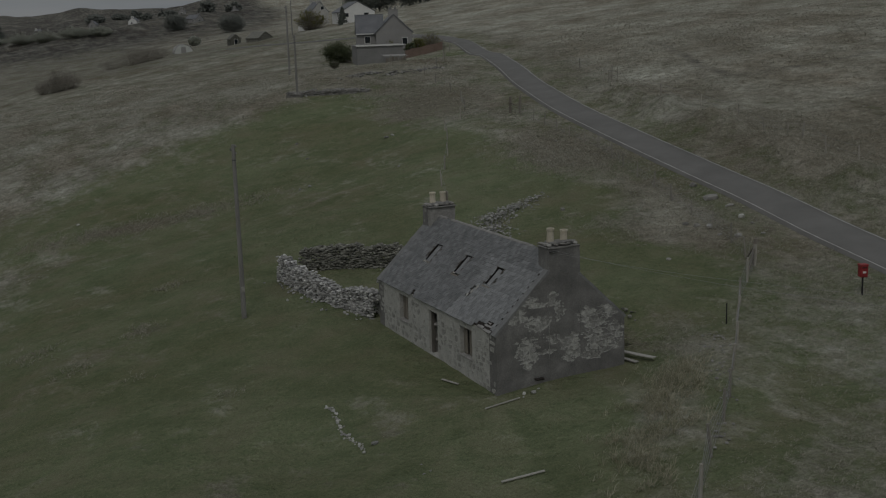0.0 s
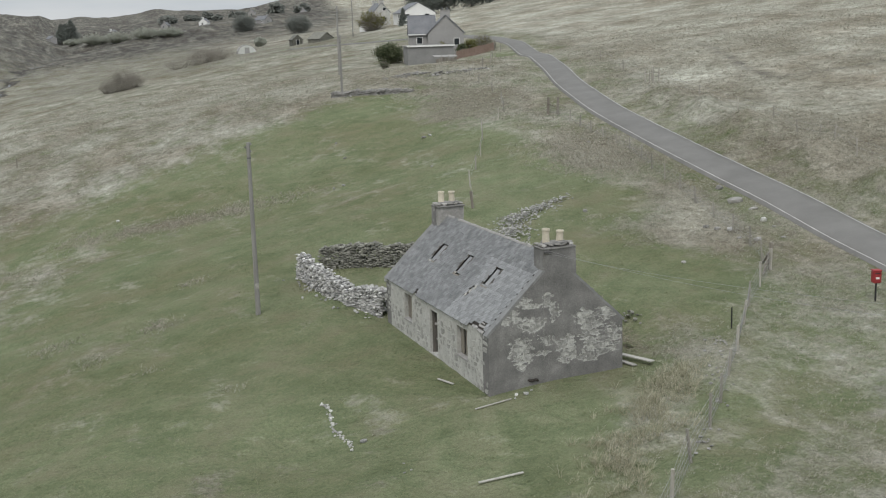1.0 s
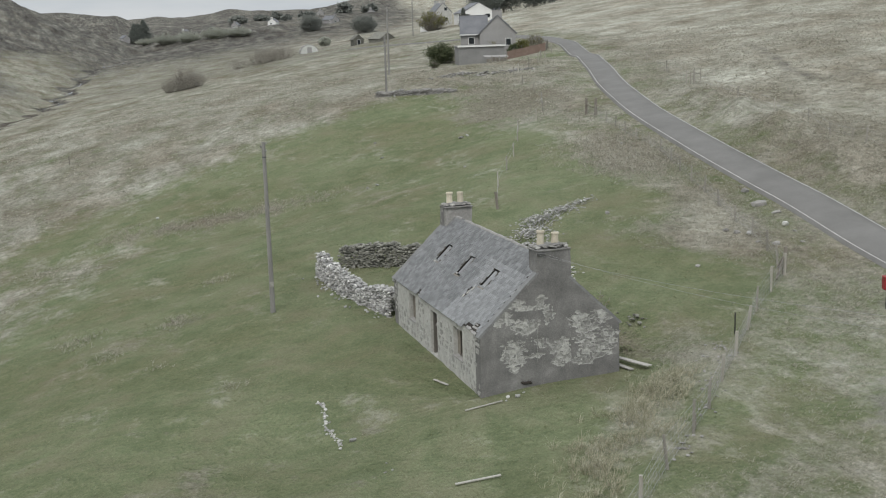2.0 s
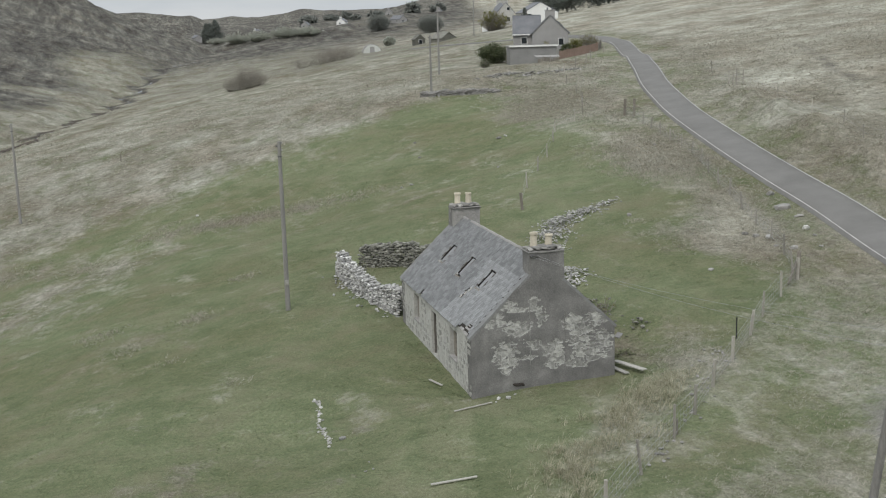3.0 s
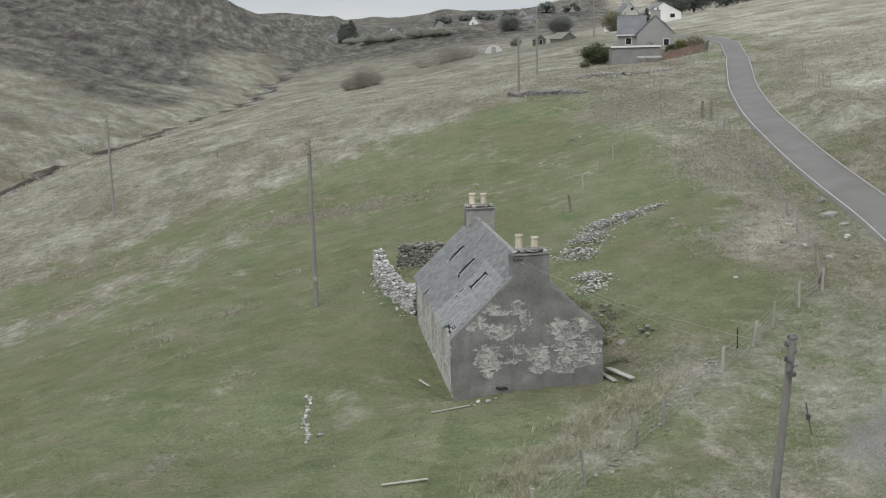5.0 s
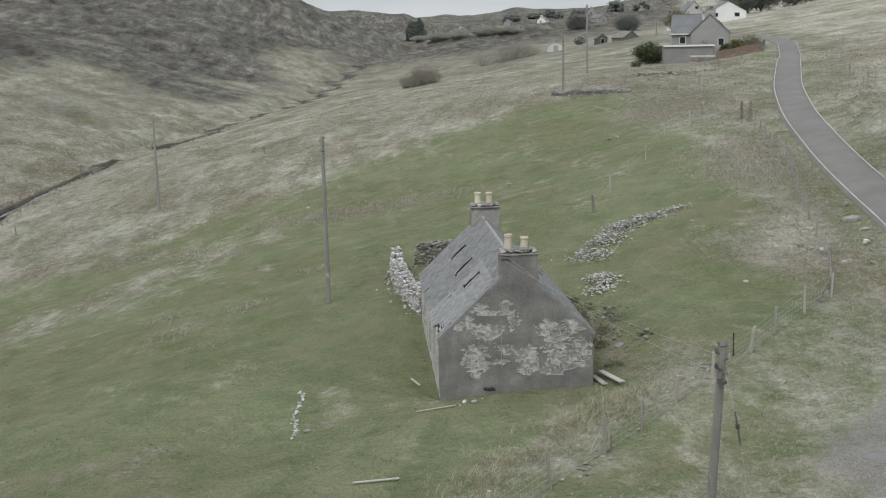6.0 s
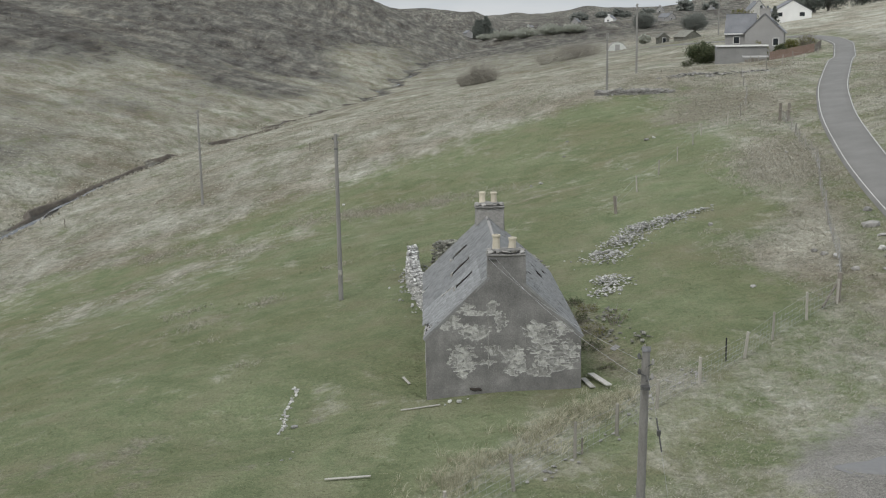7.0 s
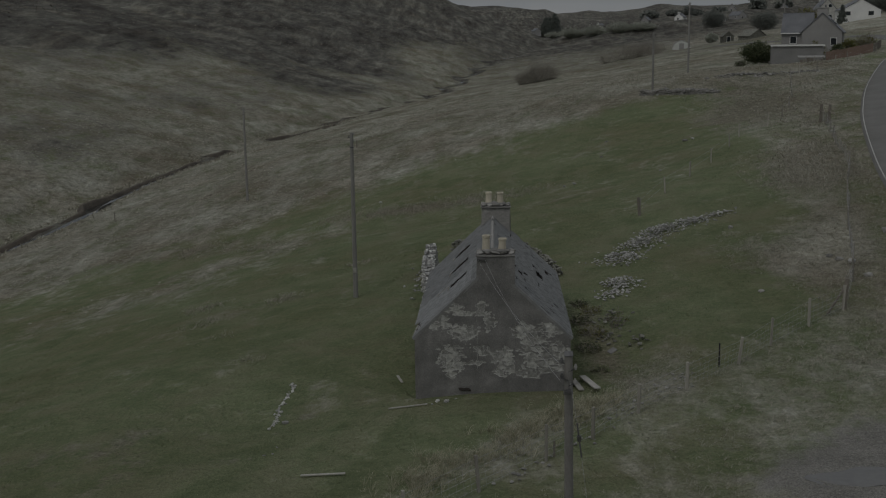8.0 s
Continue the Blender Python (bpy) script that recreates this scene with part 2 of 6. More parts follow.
WHITE = surface("white_render", (0.70, 0.70, 0.68), (0.82, 0.82, 0.80), 0.4, 6, 0.85, 0.2, 0.02)
ROOF_FAR = surface("far_slate", (0.13, 0.135, 0.145), (0.20, 0.205, 0.215), 0.6, 7, 0.6, 0.3, 0.03)
TIMBER_BROWN = surface("brown_fence_timber", (0.19, 0.135, 0.11), (0.27, 0.20, 0.165), 1.0, 8, 0.85, 0.3, 0.01)
SHEET = surface("polytunnel_sheet", (0.50, 0.52, 0.49), (0.66, 0.67, 0.64), 0.7, 5, 0.4, 0.2, 0.01)
GRASS = blades("grass_blades", [(0.0, (0.155, 0.182, 0.098)), (0.5, (0.185, 0.212, 0.121)), (0.85, (0.265, 0.270, 0.171)), (1.0, (0.38, 0.36, 0.26))], 0.85, 0.25)
STRAW = blades("moor_grass_blades", [(0.0, (0.25, 0.24, 0.175)), (0.2, (0.31, 0.294, 0.238)), (0.5, (0.38, 0.362, 0.30)), (0.8, (0.45, 0.43, 0.362)), (1.0, (0.55, 0.528, 0.45))], 0.85, 0.12)
# Bleached grass, its colour lifted further to offset shade on steep blades.
STRAW_PALE = blades("bleached_lifted_blades", [(0.0, (0.30, 0.286, 0.232)), (0.5, (0.405, 0.388, 0.325)), (1.0, (0.56, 0.54, 0.465))], 0.85, 0.10)
HEATHER = blades("heather_sprigs", [(0.0, (0.15, 0.138, 0.118)), (0.6, (0.21, 0.195, 0.165)), (1.0, (0.32, 0.30, 0.25))], 0.85, 0.1)
RUSH = blades("rush_blades", [(0.0, (0.20, 0.188, 0.135)), (0.5, (0.29, 0.272, 0.205)), (1.0, (0.42, 0.395, 0.31))], 0.85, 0.2)
TUSSOCK = blades("tussock_blades", [(0.0, (0.25, 0.26, 0.155)), (0.3, (0.34, 0.325, 0.235)), (0.7, (0.45, 0.43, 0.325)), (1.0, (0.58, 0.555, 0.44))], 0.85, 0.25)
COPSE = blades("bare_copse", [(0.0, (0.33, 0.345, 0.30)), (1.0, (0.50, 0.51, 0.44))])
# Far foliage is paled: distance haze is part of this colour.
FAR_LEAF = blades("hazed_far_leaves", [(0.0, (0.145, 0.155, 0.140)), (1.0, (0.205, 0.215, 0.192))], 0.9, 0.2)
TWIG = blades("bare_twigs", [(0.0, (0.21, 0.192, 0.168)), (1.0, (0.34, 0.315, 0.275))], 0.85, 0.2)
LEAF = blades("dark_leaves", [(0.0, (0.045, 0.058, 0.030)), (0.6, (0.080, 0.095, 0.050)), (1.0, (0.14, 0.15, 0.085))], 0.8, 0.2)
LEAF_YELLOW = blades("young_leaves", [(0.0, (0.10, 0.11, 0.04)), (1.0, (0.24, 0.23, 0.09))])
# Needles lightened, with the haze over far trees painted in.
CONIFER = blades("hazed_conifer_needles", [(0.0, (0.115, 0.128, 0.115)), (1.0, (0.20, 0.216, 0.19))], 0.85, 0.25)


def glass_material():
    m, n, l, b = tree("window_glass", 0.08)
    b.inputs["Base Color"].default_value = (0.02, 0.025, 0.03, 1)
    b.inputs["Specular IOR Level"].default_value = 0.6
    return m


def water_material():
    m, n, l, b = tree("stream_water", 0.08)
    b.inputs["Specular IOR Level"].default_value = 0.5
    b.inputs["Base Color"].default_value = (0.035, 0.035, 0.032, 1)
    w = noise_node(n, l, 1.5, 4)
    bump_node(n, l, b, w.outputs["Fac"], 0.25, 0.03)
    return m


GLASS, WATER = glass_material(), water_material()
# Puddle base colour is lightened to carry the reflected sky.
SKY_GREY = surface("sky_grey_water", (0.13, 0.127, 0.122), (0.18, 0.175, 0.168), 0.6, 4, 0.12, 0.05, 0.01)


# ---- mesh helpers ----
def part(name, bm, material, parent=None, label=""):
    """Links a bmesh as one mesh object, under a thing or a part of it."""
    me = bpy.data.meshes.new(name)
    bm.to_mesh(me)
    bm.free()
    me.materials.append(material)
    ob = new(name, me)
    if parent is not None:
        ob.parent = parent
    if label:
        tagged(ob, label)
    return ob


def mesh_part(name, verts, faces, material, parent=None, label="", smooth=False):
    me = bpy.data.meshes.new(name)
    me.from_pydata(verts, [], faces)
    me.materials.append(material)
    if smooth:
        me.polygons.foreach_set("use_smooth", np.ones(len(me.polygons), dtype=bool))
    me.update()
    ob = new(name, me)
    if parent is not None:
        ob.parent = parent
    if label:
        tagged(ob, label)
    return ob


def thing(name, label, category, at=(0, 0, 0), turn=0.0, group="", kind=""):
    ob = new(name)
    ob.matrix_basis = pose(*at, 0, 0, turn)
    return tagged(ob, label, category, group, kind)


def box(bm, lo, hi, m=None, bevel=0.0):
    c = [(a + b) / 2 for a, b in zip(lo, hi)]
    s = [abs(b - a) for a, b in zip(lo, hi)]
    mm = Matrix.Translation(c) @ Matrix.Diagonal((*s, 1))
    r = bmesh.ops.create_cube(bm, size=1.0, matrix=(m @ mm) if m else mm)
    if bevel:
        edges = list({e for v in r["verts"] for e in v.link_edges})
        bmesh.ops.bevel(bm, geom=edges, offset=bevel, segments=1, affect="EDGES", profile=0.5)
    return r["verts"]


def boxed(lo, hi, bevel=0.0, m=None):
    bm = bmesh.new()
    box(bm, lo, hi, m, bevel)
    return bm


def rod(bm, a, b, r0, r1=None, n=8):
    a, b = Vector(a), Vector(b)
    d = b - a
    m = Matrix.Translation((a + b) / 2) @ d.to_track_quat("Z", "Y").to_matrix().to_4x4()
    bmesh.ops.create_cone(bm, cap_ends=True, segments=n, radius1=r0, radius2=r0 if r1 is None else r1, depth=d.length, matrix=m)


def rodded(a, b, r0, r1=None, n=8):
    bm = bmesh.new()
    rod(bm, a, b, r0, r1, n)
    return bm


def rough_up(bm, amount, scale=1.0, seed=0.0):
    for v in bm.verts:
        v.co += noise.noise_vector(v.co * scale + Vector((seed, seed * 2.3, 0))) * amount


def rock_shape(seed, flat=0.7):
    """Vertices and faces of one worn stone, about 1 across."""
    rng = random.Random(seed)
    bm = bmesh.new()
    bmesh.ops.create_icosphere(bm, subdivisions=1, radius=0.5)
    sx, sy, sz = rng.uniform(0.85, 1.25), rng.uniform(0.7, 1.0), rng.uniform(0.5, 0.85) * flat / 0.7
    for v in bm.verts:
        k = rng.uniform(0.8, 1.15)
        x, y, z = (math.copysign(abs(c * 2) ** 0.75 / 2, c) for c in v.co)
        v.co = Vector((x * sx, y * sy, z * sz)) * k
    vs = [tuple(v.co) for v in bm.verts]
    fs = [tuple(v.index for v in f.verts) for f in bm.faces]
    bm.free()
    return vs, fs


ROCKS = [rock_shape(i) for i in range(10)]


def rock_mesh(i, material):
    me = bpy.data.meshes.new("stone")
    me.from_pydata(*[ROCKS[i][0], [], ROCKS[i][1]])
    me.materials.append(material)
    return me


ROCK_PALE = [rock_mesh(i, PALE) for i in range(10)]
ROCK_WHITE = [rock_mesh(i, WHITEWASHED) for i in range(10)]
ROCK_GREY = [rock_mesh(i, STONE) for i in range(10)]
ROCK_MOSSY = [rock_mesh(i, MOSSY) for i in range(10)]


def stone_matrix(rng, place, size, flat=1.0):
    return Matrix.LocRotScale(place, Euler((rng.uniform(-0.35, 0.35), rng.uniform(-0.35, 0.35), rng.uniform(0, 6.28))), (size, size * rng.uniform(0.7, 1.0), size * flat * rng.uniform(0.7, 1.0)))


def joined_rocks(name, matrices, material, parent=None, label=""):
    vs, fs = [], []
    for k, m in enumerate(matrices):
        rv, rf = ROCKS[k % 10]
        o = len(vs)
        vs += [tuple(m @ Vector(v)) for v in rv]
        fs += [tuple(i + o for i in f) for f in rf]
    return mesh_part(name, vs, fs, material, parent, label)


def stones(parent, matrices, meshes, name="stone"):
    for k, m in enumerate(matrices):
        ob = new(name, meshes[k % 10])
        ob.parent = parent
        ob.matrix_basis = m

# ---- the lie of the land ----
# a hillside that falls to the west, with knolls and hollows: x, y, reach, height
KNOLLS = [(45, 117, 7, -0.90), (-5, -5, 14, -0.46), (5, 5, 14, 0.61), (14, 16, 12, 0.12), (22, 8, 14, -0.66), (-12, 24, 18, 1.75),
         (2, 48, 20, -0.03), (20, 60, 20, -1.50), (20, 38, 14, 0.85), (45, 60, 28, 2.08), (20, 85, 26, 3.37),
         (-25, 85, 32, -1.74), (40, 125, 36, 0.87), (-45, 110, 45, 4.63), (0, 130, 45, 1.89), (20, 280, 90, 2.20),
         (-40, 230, 80, 4.03), (28, 20, 14, 0.49), (-20, -15, 20, 3.60), (25, -20, 18, -1.15),
         (4.2, -8.6, 3.0, 0.46), (8.8, -3.6, 2.6, 0.36), (7.7, 3.0, 1.6, -0.35), (45, 84, 10, -1.0), (39, 68, 8, -0.5), (55, 105, 10, -0.9),
         (-6.6, 0.6, 2.9, -0.72), (-2.4, -6.8, 2.6, -0.16), (6.2, -0.4, 1.9, -0.30)]
STREAM = [(-150, -60), (-80, 50), (-51, 92), (-49.5, 107), (-45, 130), (-41, 165), (-35.6, 213), (-28, 262), (-21.6, 310), (-14, 400), (0, 500), (40, 700)]
BURN = list(STREAM)
ROAD = [(7, -60), (14.5, -25), (20.5, -8), (23.0, 0), (24.6, 8), (26.0, 15), (27.1, 22), (28.4, 29), (30.2, 36.8), (33.4, 49.2), (35.9, 57.6), (39.0, 67), (43.1, 77.8), (47.6, 89.5), (52.4, 101.5), (58.4, 118), (64, 135), (69.5, 158), (72, 185), (66, 220), (60, 260)]


def ease(a, b, t):
    t = np.clip((t - a) / (b - a), 0, 1)
    return t * t * (3 - 2 * t)


def beyond_burn(x, y):
    """Metres west of the burn."""
    return (np.interp(y, [p[1] for p in BURN], [p[0] for p in BURN]) - x) * 0.93


def lie(x, y):
    """The lie of the land: the glen floor and the east side as they run, the heather hillside rising west of the burn."""
    x, y = np.asarray(x, float), np.asarray(y, float)
    e = beyond_burn(x, y)
    foot = glen_floor(np.where(e > 0, x + e / 0.93, x), y)
    rise = np.interp(e, (0, 6, 26, 40, 60, 84, 200, 420, 900), (0, 0.8, 6.6, 10.5, 17.5, 25.5, 58, 100, 140)) * (1 + 0.5 * ease(520, 740, y)) * (1 - ease(760, 900, y - 0.25 * e))
    knobs = rumple(x * 0.33 + 11, y * 0.21) * 7.0 + rumple(x * 0.8 + 40, y * 0.6) * 3.0
    west = foot + rise + knobs * ease(15, 70, e) * (1 - ease(760, 1000, y))
    k = ease(0, 9, e)
    return glen_floor(x, y) * (1 - k) + west * k


def glen_floor(x, y):
    x, y = np.asarray(x, float), np.asarray(y, float)
    cx = np.clip(x, -150, 400)
    near = -2.476 + 0.2014 * cx + (-0.0166) * y
    for kx, ky, r, h in KNOLLS:
        near = near + h * np.exp(-((cx - kx) ** 2 + (y - ky) ** 2) / (2 * r * r))
    moor = np.interp(x + 12 * np.sin(y / 90), (-1500, -500, -60, 0, 40, 85, 112, 150, 230), (120, 115, 70, 59, 49, 41, 24, 8, 0)) * np.exp(-((y - 2100) / 330) ** 2)
    far = -4 + 0.004 * np.clip(y - 300, -300, 900) + 0.11 * np.clip(x + 10, 0, 700) * (1 - 0.45 * ease(100, 700, x)) * (1 - 0.6 * ease(700, 1700, y)) + moor
    far = far + 80 * np.exp(-((x - 700) / 300) ** 2 - ((y - 1700) / 500) ** 2)
    far = far + 58 * np.exp(-((y - 3900) / 380) ** 2) * (1 + 0.09 * np.sin(x / 95.0 + 1.2) + 0.06 * np.sin(x / 41.0 + 1))
    far = far + 9 * np.exp(-((x - 210) / 130) ** 2 - ((y - 1450) / 120) ** 2) + 7 * np.exp(-((x - 90) / 60) ** 2 - ((y - 1150) / 90) ** 2)
    k = np.maximum(ease(230, 480, np.hypot(x, y - 60)), ease(60, 260, -x))
    return near * (1 - k) + far * k


def line_distance(x, y, line):
    """Distance from a line of points, and how far along it (0 to its length)."""
    best, along, run = np.full(np.shape(x), 1e9), np.zeros(np.shape(x)), 0.0
    for (ax, ay), (bx, by) in zip(line, line[1:]):
        ll = math.hypot(bx - ax, by - ay)
        t = np.clip(((x - ax) * (bx - ax) + (y - ay) * (by - ay)) / ll ** 2, 0, 1)
        d = np.hypot(x - ax - t * (bx - ax), y - ay - t * (by - ay))
        near = d < best
        best, along = np.where(near, d, best), np.where(near, run + t * ll, along)
        run += ll
    return best, along


def smooth_line(points, step=1.0):
    """Catmull-Rom through the points, in even steps."""
    p = [points[0], *points, points[-1]]
    out = []
    for i in range(1, len(p) - 2):
        a, b, c, d = (np.array(q, float) for q in p[i - 1:i + 3])
        n = max(2, int(np.hypot(*(c - b)) / step))
        for k in range(n):
            t = k / n
            out.append(tuple(0.5 * (2 * b + (c - a) * t + (2 * a - 5 * b + 4 * c - d) * t * t + (3 * b - a - 3 * c + d) * t ** 3)))
    out.append(tuple(map(float, points[-1])))
    return out


# the burn winds more, the further up the glen
STREAM = [(x + (2.6 * math.sin(y / 6.5) + 1.8 * math.sin(y / 3.1 + 1)) * min(1, max(0, (y - 125) / 40)), y) for x, y in smooth_line(STREAM, 6.0)]
ROAD_LINE, STREAM_LINE = smooth_line(ROAD, 2.5), STREAM
ROAD_HALF = 1.32
ROAD_X, ROAD_Y = [p[0] for p in ROAD_LINE if p[1] < 190], [p[1] for p in ROAD_LINE if p[1] < 190]


def rumple(x, y):
    """Small bumps and banks of the turf, waves of 1 to 30 m made of turned sines."""
    z = np.zeros(np.shape(x))
    for k, (lam, amp) in enumerate(((31, 0.16), (19, 0.12), (11.3, 0.07), (6.1, 0.05), (3.3, 0.03), (1.9, 0.022))):
        for j in range(3):
            a = 2.1 * k + 2.4 * j + 0.3
            z = z + amp / 3 * np.sin((x * math.cos(a) + y * math.sin(a)) * 6.283 / lam + 1.7 * j + k + 1.5 * np.sin((x * math.sin(a) - y * math.cos(a)) * 6.283 / (2.7 * lam)))
    return z


def pull_in(x, y):
    """The gravel pull-in beside the road: 1 inside."""
    a = np.arctan2(y + 11.5, x - 17)
    r = np.hypot((x - 17 - 0.2 * (y + 11.5)) / 6.4, (y + 11.5) / 6.6) / (1 + 0.08 * np.sin(3 * a + 1) + 0.05 * np.sin(5 * a))
    return 1 - ease(0.62, 1.25, r)


PUDDLE = (14.35, -10.3)
POOL_LEVEL = float(lie(*PUDDLE))


def land(x, y):
    """The height of the ground, with road bed, stream bed and bumps."""
    x, y = np.asarray(x, float), np.asarray(y, float)
    z = lie(x, y)
    flat = ease(1.0, 5.0, np.hypot(np.maximum(np.abs(x - 3.02) - 3.4, 0), np.maximum(np.abs(y - 6.1) - 6.5, 0)))
    dr, _ = line_distance(x, y, ROAD_LINE[::2])
    on_road = 1 - ease(1.6, 4.0, dr)
    z = z + rumple(x, y) * (0.25 + 0.75 * flat) * (1 - on_road) * (1 - 0.9 * pull_in(x, y))
    far = ease(300, 700, np.hypot(x, y))
    z = z + far * (2.6 * np.sin(x / 17 + np.sin(y / 31) * 2) * np.sin(y / 23 + 1) + 3.0 * np.sin(x / 37 + np.sin(y / 51) * 2) * np.sin(y / 43 + 1) + 6 * np.sin(x / 120 + y / 210) * np.sin(y / 160)) * ease(400, 900, np.hypot(x + 100, y))
    ds, _ = line_distance(x, y, STREAM_LINE)
    z = z - 0.6 * (1 - ease(0.9, 2.0, ds)) * (1 - far)
    # the grassy bank above the road
    off = (x - np.interp(y, ROAD_Y, ROAD_X)) * 0.95
    z = z + 0.95 * np.exp(-((off - 5.2) / 1.7) ** 2) * ease(2, 14, y) * (1 - ease(40, 62, y)) * (1 + 0.35 * np.sin(y * 0.7) + 0.2 * np.sin(y * 1.7))
    z = z - 0.12 * (1 - ease(1.5, 2.2, dr))
    # the pull-in is level where rain gathers
    pool = 1 - ease(1.5, 4.0, np.hypot(x - PUDDLE[0], (y - PUDDLE[1]) * 1.5))
    return z * (1 - pool) + (POOL_LEVEL + 0.05 * ease(0.6, 2.2, np.hypot(x - PUDDLE[0], (y - PUDDLE[1]) * 2.0))) * pool


TABLE_X, TABLE_Y = np.arange(-60, 110, 0.4), np.arange(-60, 150, 0.4)
TABLE = land(*np.meshgrid(TABLE_X, TABLE_Y, indexing="ij"))


def land1(x, y):
    """The height at one place: from the table near by, worked out far off."""
    i, j = (x + 60) / 0.4, (y + 60) / 0.4
    a, b = int(i), int(j)
    if 0 <= a < len(TABLE_X) - 1 and 0 <= b < len(TABLE_Y) - 1:
        f, g = i - a, j - b
        return float((TABLE[a, b] * (1 - f) + TABLE[a + 1, b] * f) * (1 - g) + (TABLE[a, b + 1] * (1 - f) + TABLE[a + 1, b + 1] * f) * g)
    return float(land(np.array([x]), np.array([y]))[0])


def hull_mask(x, y, polygon, soft):
    """1 inside a polygon, 0 outside, soft at its rim."""
    inside = np.zeros(np.shape(x), bool)
    n = len(polygon)
    for i in range(n):
        (ax, ay), (bx, by) = polygon[i], polygon[(i + 1) % n]
        cross = ((ay > y) != (by > y)) & (x < (bx - ax) * (y - ay) / (by - ay + 1e-9) + ax)
        inside ^= cross
    d, _ = line_distance(x, y, [*polygon, polygon[0]])
    return np.clip(0.5 + np.where(inside, d, -d) / (2 * soft), 0, 1)


NEAR_FENCE = [(-3.9, -16.6), (-1.7, -14.5), (0.5, -12.3), (2.65, -10.15), (4.77, -8.1), (6.4, -6.4), (8.15, -4.4), (10.2, -2.15), (12.7, 0.9), (14.4, 2.8), (16.4, 4.6), (18.3, 6.3)]
ROAD_FENCE = [(18.3, 6.3), (19.8, 10), (21.3, 15.5), (22.9, 21.5), (24.6, 27.5), (26.4, 33.5), (28.0, 42), (29.2, 48), (30.4, 54.3)]
FIELD = [(-60, -60), (-20, -60), *NEAR_FENCE, *ROAD_FENCE[1:-2], (27, 50), (25.5, 56), (23.6, 62.6), (24.5, 70), (25.0, 80), (20.6, 84), (11.4, 80), (4, 78), (-6, 75), (-15, 71), (-24, 66), (-34, 62), (-60, 40)]


def patch(x, y, cx, cy, rx, ry, turn=0.0):
    c, s = math.cos(turn), math.sin(turn)
    u, v = (x - cx) * c + (y - cy) * s, -(x - cx) * s + (y - cy) * c
    return np.exp(-((u / rx) ** 2 + (v / ry) ** 2))


def cover(x, y):
    """Straw, moor, brown rushes: how much of each."""
    field = hull_mask(x, y, FIELD, 4.0)
    straw = 0.80 - 0.60 * field
    dr, _ = line_distance(x, y, ROAD_LINE[::2])
    straw = straw - 0.16 * (1 - ease(2, 6, dr)) * (1 - field)
    # Straw cover is raised above the road, which makes it paler.
    straw = straw + 0.20 * ease(4, 12, x - np.interp(y, ROAD_Y, ROAD_X)) * ease(-10, 10, y)
    straw = straw - 0.30 * patch(x, y, 10, -10, 11, 10)
    for cx, cy, rx, ry, turn, k in ((24.5, 36, 3.0, 8.0, -0.2, 0.8), (18.0, 15.5, 3.0, 4.5, 0.3, 0.6), (21.5, 19, 1.6, 5, -0.2, 0.5), (-13, 21, 4, 3, 0, 0.22), (-9, 23.5, 1.2, 1.0, 0, 0.6),
                                    (-14, -6, 5, 6, 0.4, 0.16), (-4, -12, 5, 3, 0, 0.25), (9, 44, 7, 2.5, -0.4, 0.16), (-16, 50, 7, 3, 0.3, 0.45), (-24, 40, 9, 7, 0.2, 0.4), (-5, 1.5, 1.4, 3.5, 0.1, 0.25), (3.5, -6.0, 4.5, 1.6, 0.8, 0.5), (8.8, 0.0, 2.0, 3.6, -0.4, 0.45)):
        straw = straw + k * patch(x, y, cx, cy, rx, ry, turn)
    straw = straw + 0.04 * ease(-4, -16, x) * field * ease(-30, 0, y) + 0.08 * field * ease(34, 60, y)
    straw = straw + 0.38 * patch(x, y, -25, 60, 10, 2.5, -0.5)
    straw = straw - 0.5 * patch(x, y, 46, 114.5, 9, 4.5, 0.1)
    rush = 0.95 * patch(x, y, 28.5, 68, 5.5, 10, -0.3) + 0.7 * patch(x, y, -2.5, 55.5, 11, 3.0, -0.37) + 0.45 * patch(x, y, -30, 95, 8, 16, 0.4) + 0.55 * patch(x, y, 35.5, 24, 2.6, 14, -0.2)
    rush = rush + 0.34 * patch(x, y, 8.6, -0.5, 1.6, 3.5, -0.3)
    rush = rush + 0.42 * patch(x, y, -11.5, -1.5, 4.5, 3.5, 0.4) + 0.36 * patch(x, y, -13.5, 4.5, 3, 2.5, 0) + 0.38 * patch(x, y, -8.5, -5.5, 3.5, 2.0, 0.2) + 0.4 * patch(x, y, -4.9, 0.5, 0.9, 3.2, 0.05)
    rush = rush + 0.4 * patch(x, y, 12.5, 26.5, 3, 2, 0.3) + 0.6 * patch(x, y, 7.6, 3.2, 1.2, 4.0, 0) + 0.6 * patch(x, y, 7.4, 8.0, 1.0, 4.0, 0) + 0.5 * patch(x, y, 31.8, 29, 1.2, 4, 0) + 0.6 * patch(x, y, 29.2, 19, 1.0, 1.6, 0) + 0.5 * patch(x, y, 60, 62, 5, 16, -0.5) + 0.45 * patch(x, y, 72, 48, 6, 14, 0.6)
    # brown rough ground on the flat beyond the burn
    rush = rush + 0.5 * patch(x, y, -72, 165, 12, 22, 0.3) + 0.4 * patch(x, y, -58, 215, 8, 20, 0.1) + 0.4 * patch(x, y, 30, 300, 22, 45, -0.2)
    # heather: the hill beyond the flat, the head of the glen and the far slopes; the banks above the road stay pale
    e = beyond_burn(x, y)
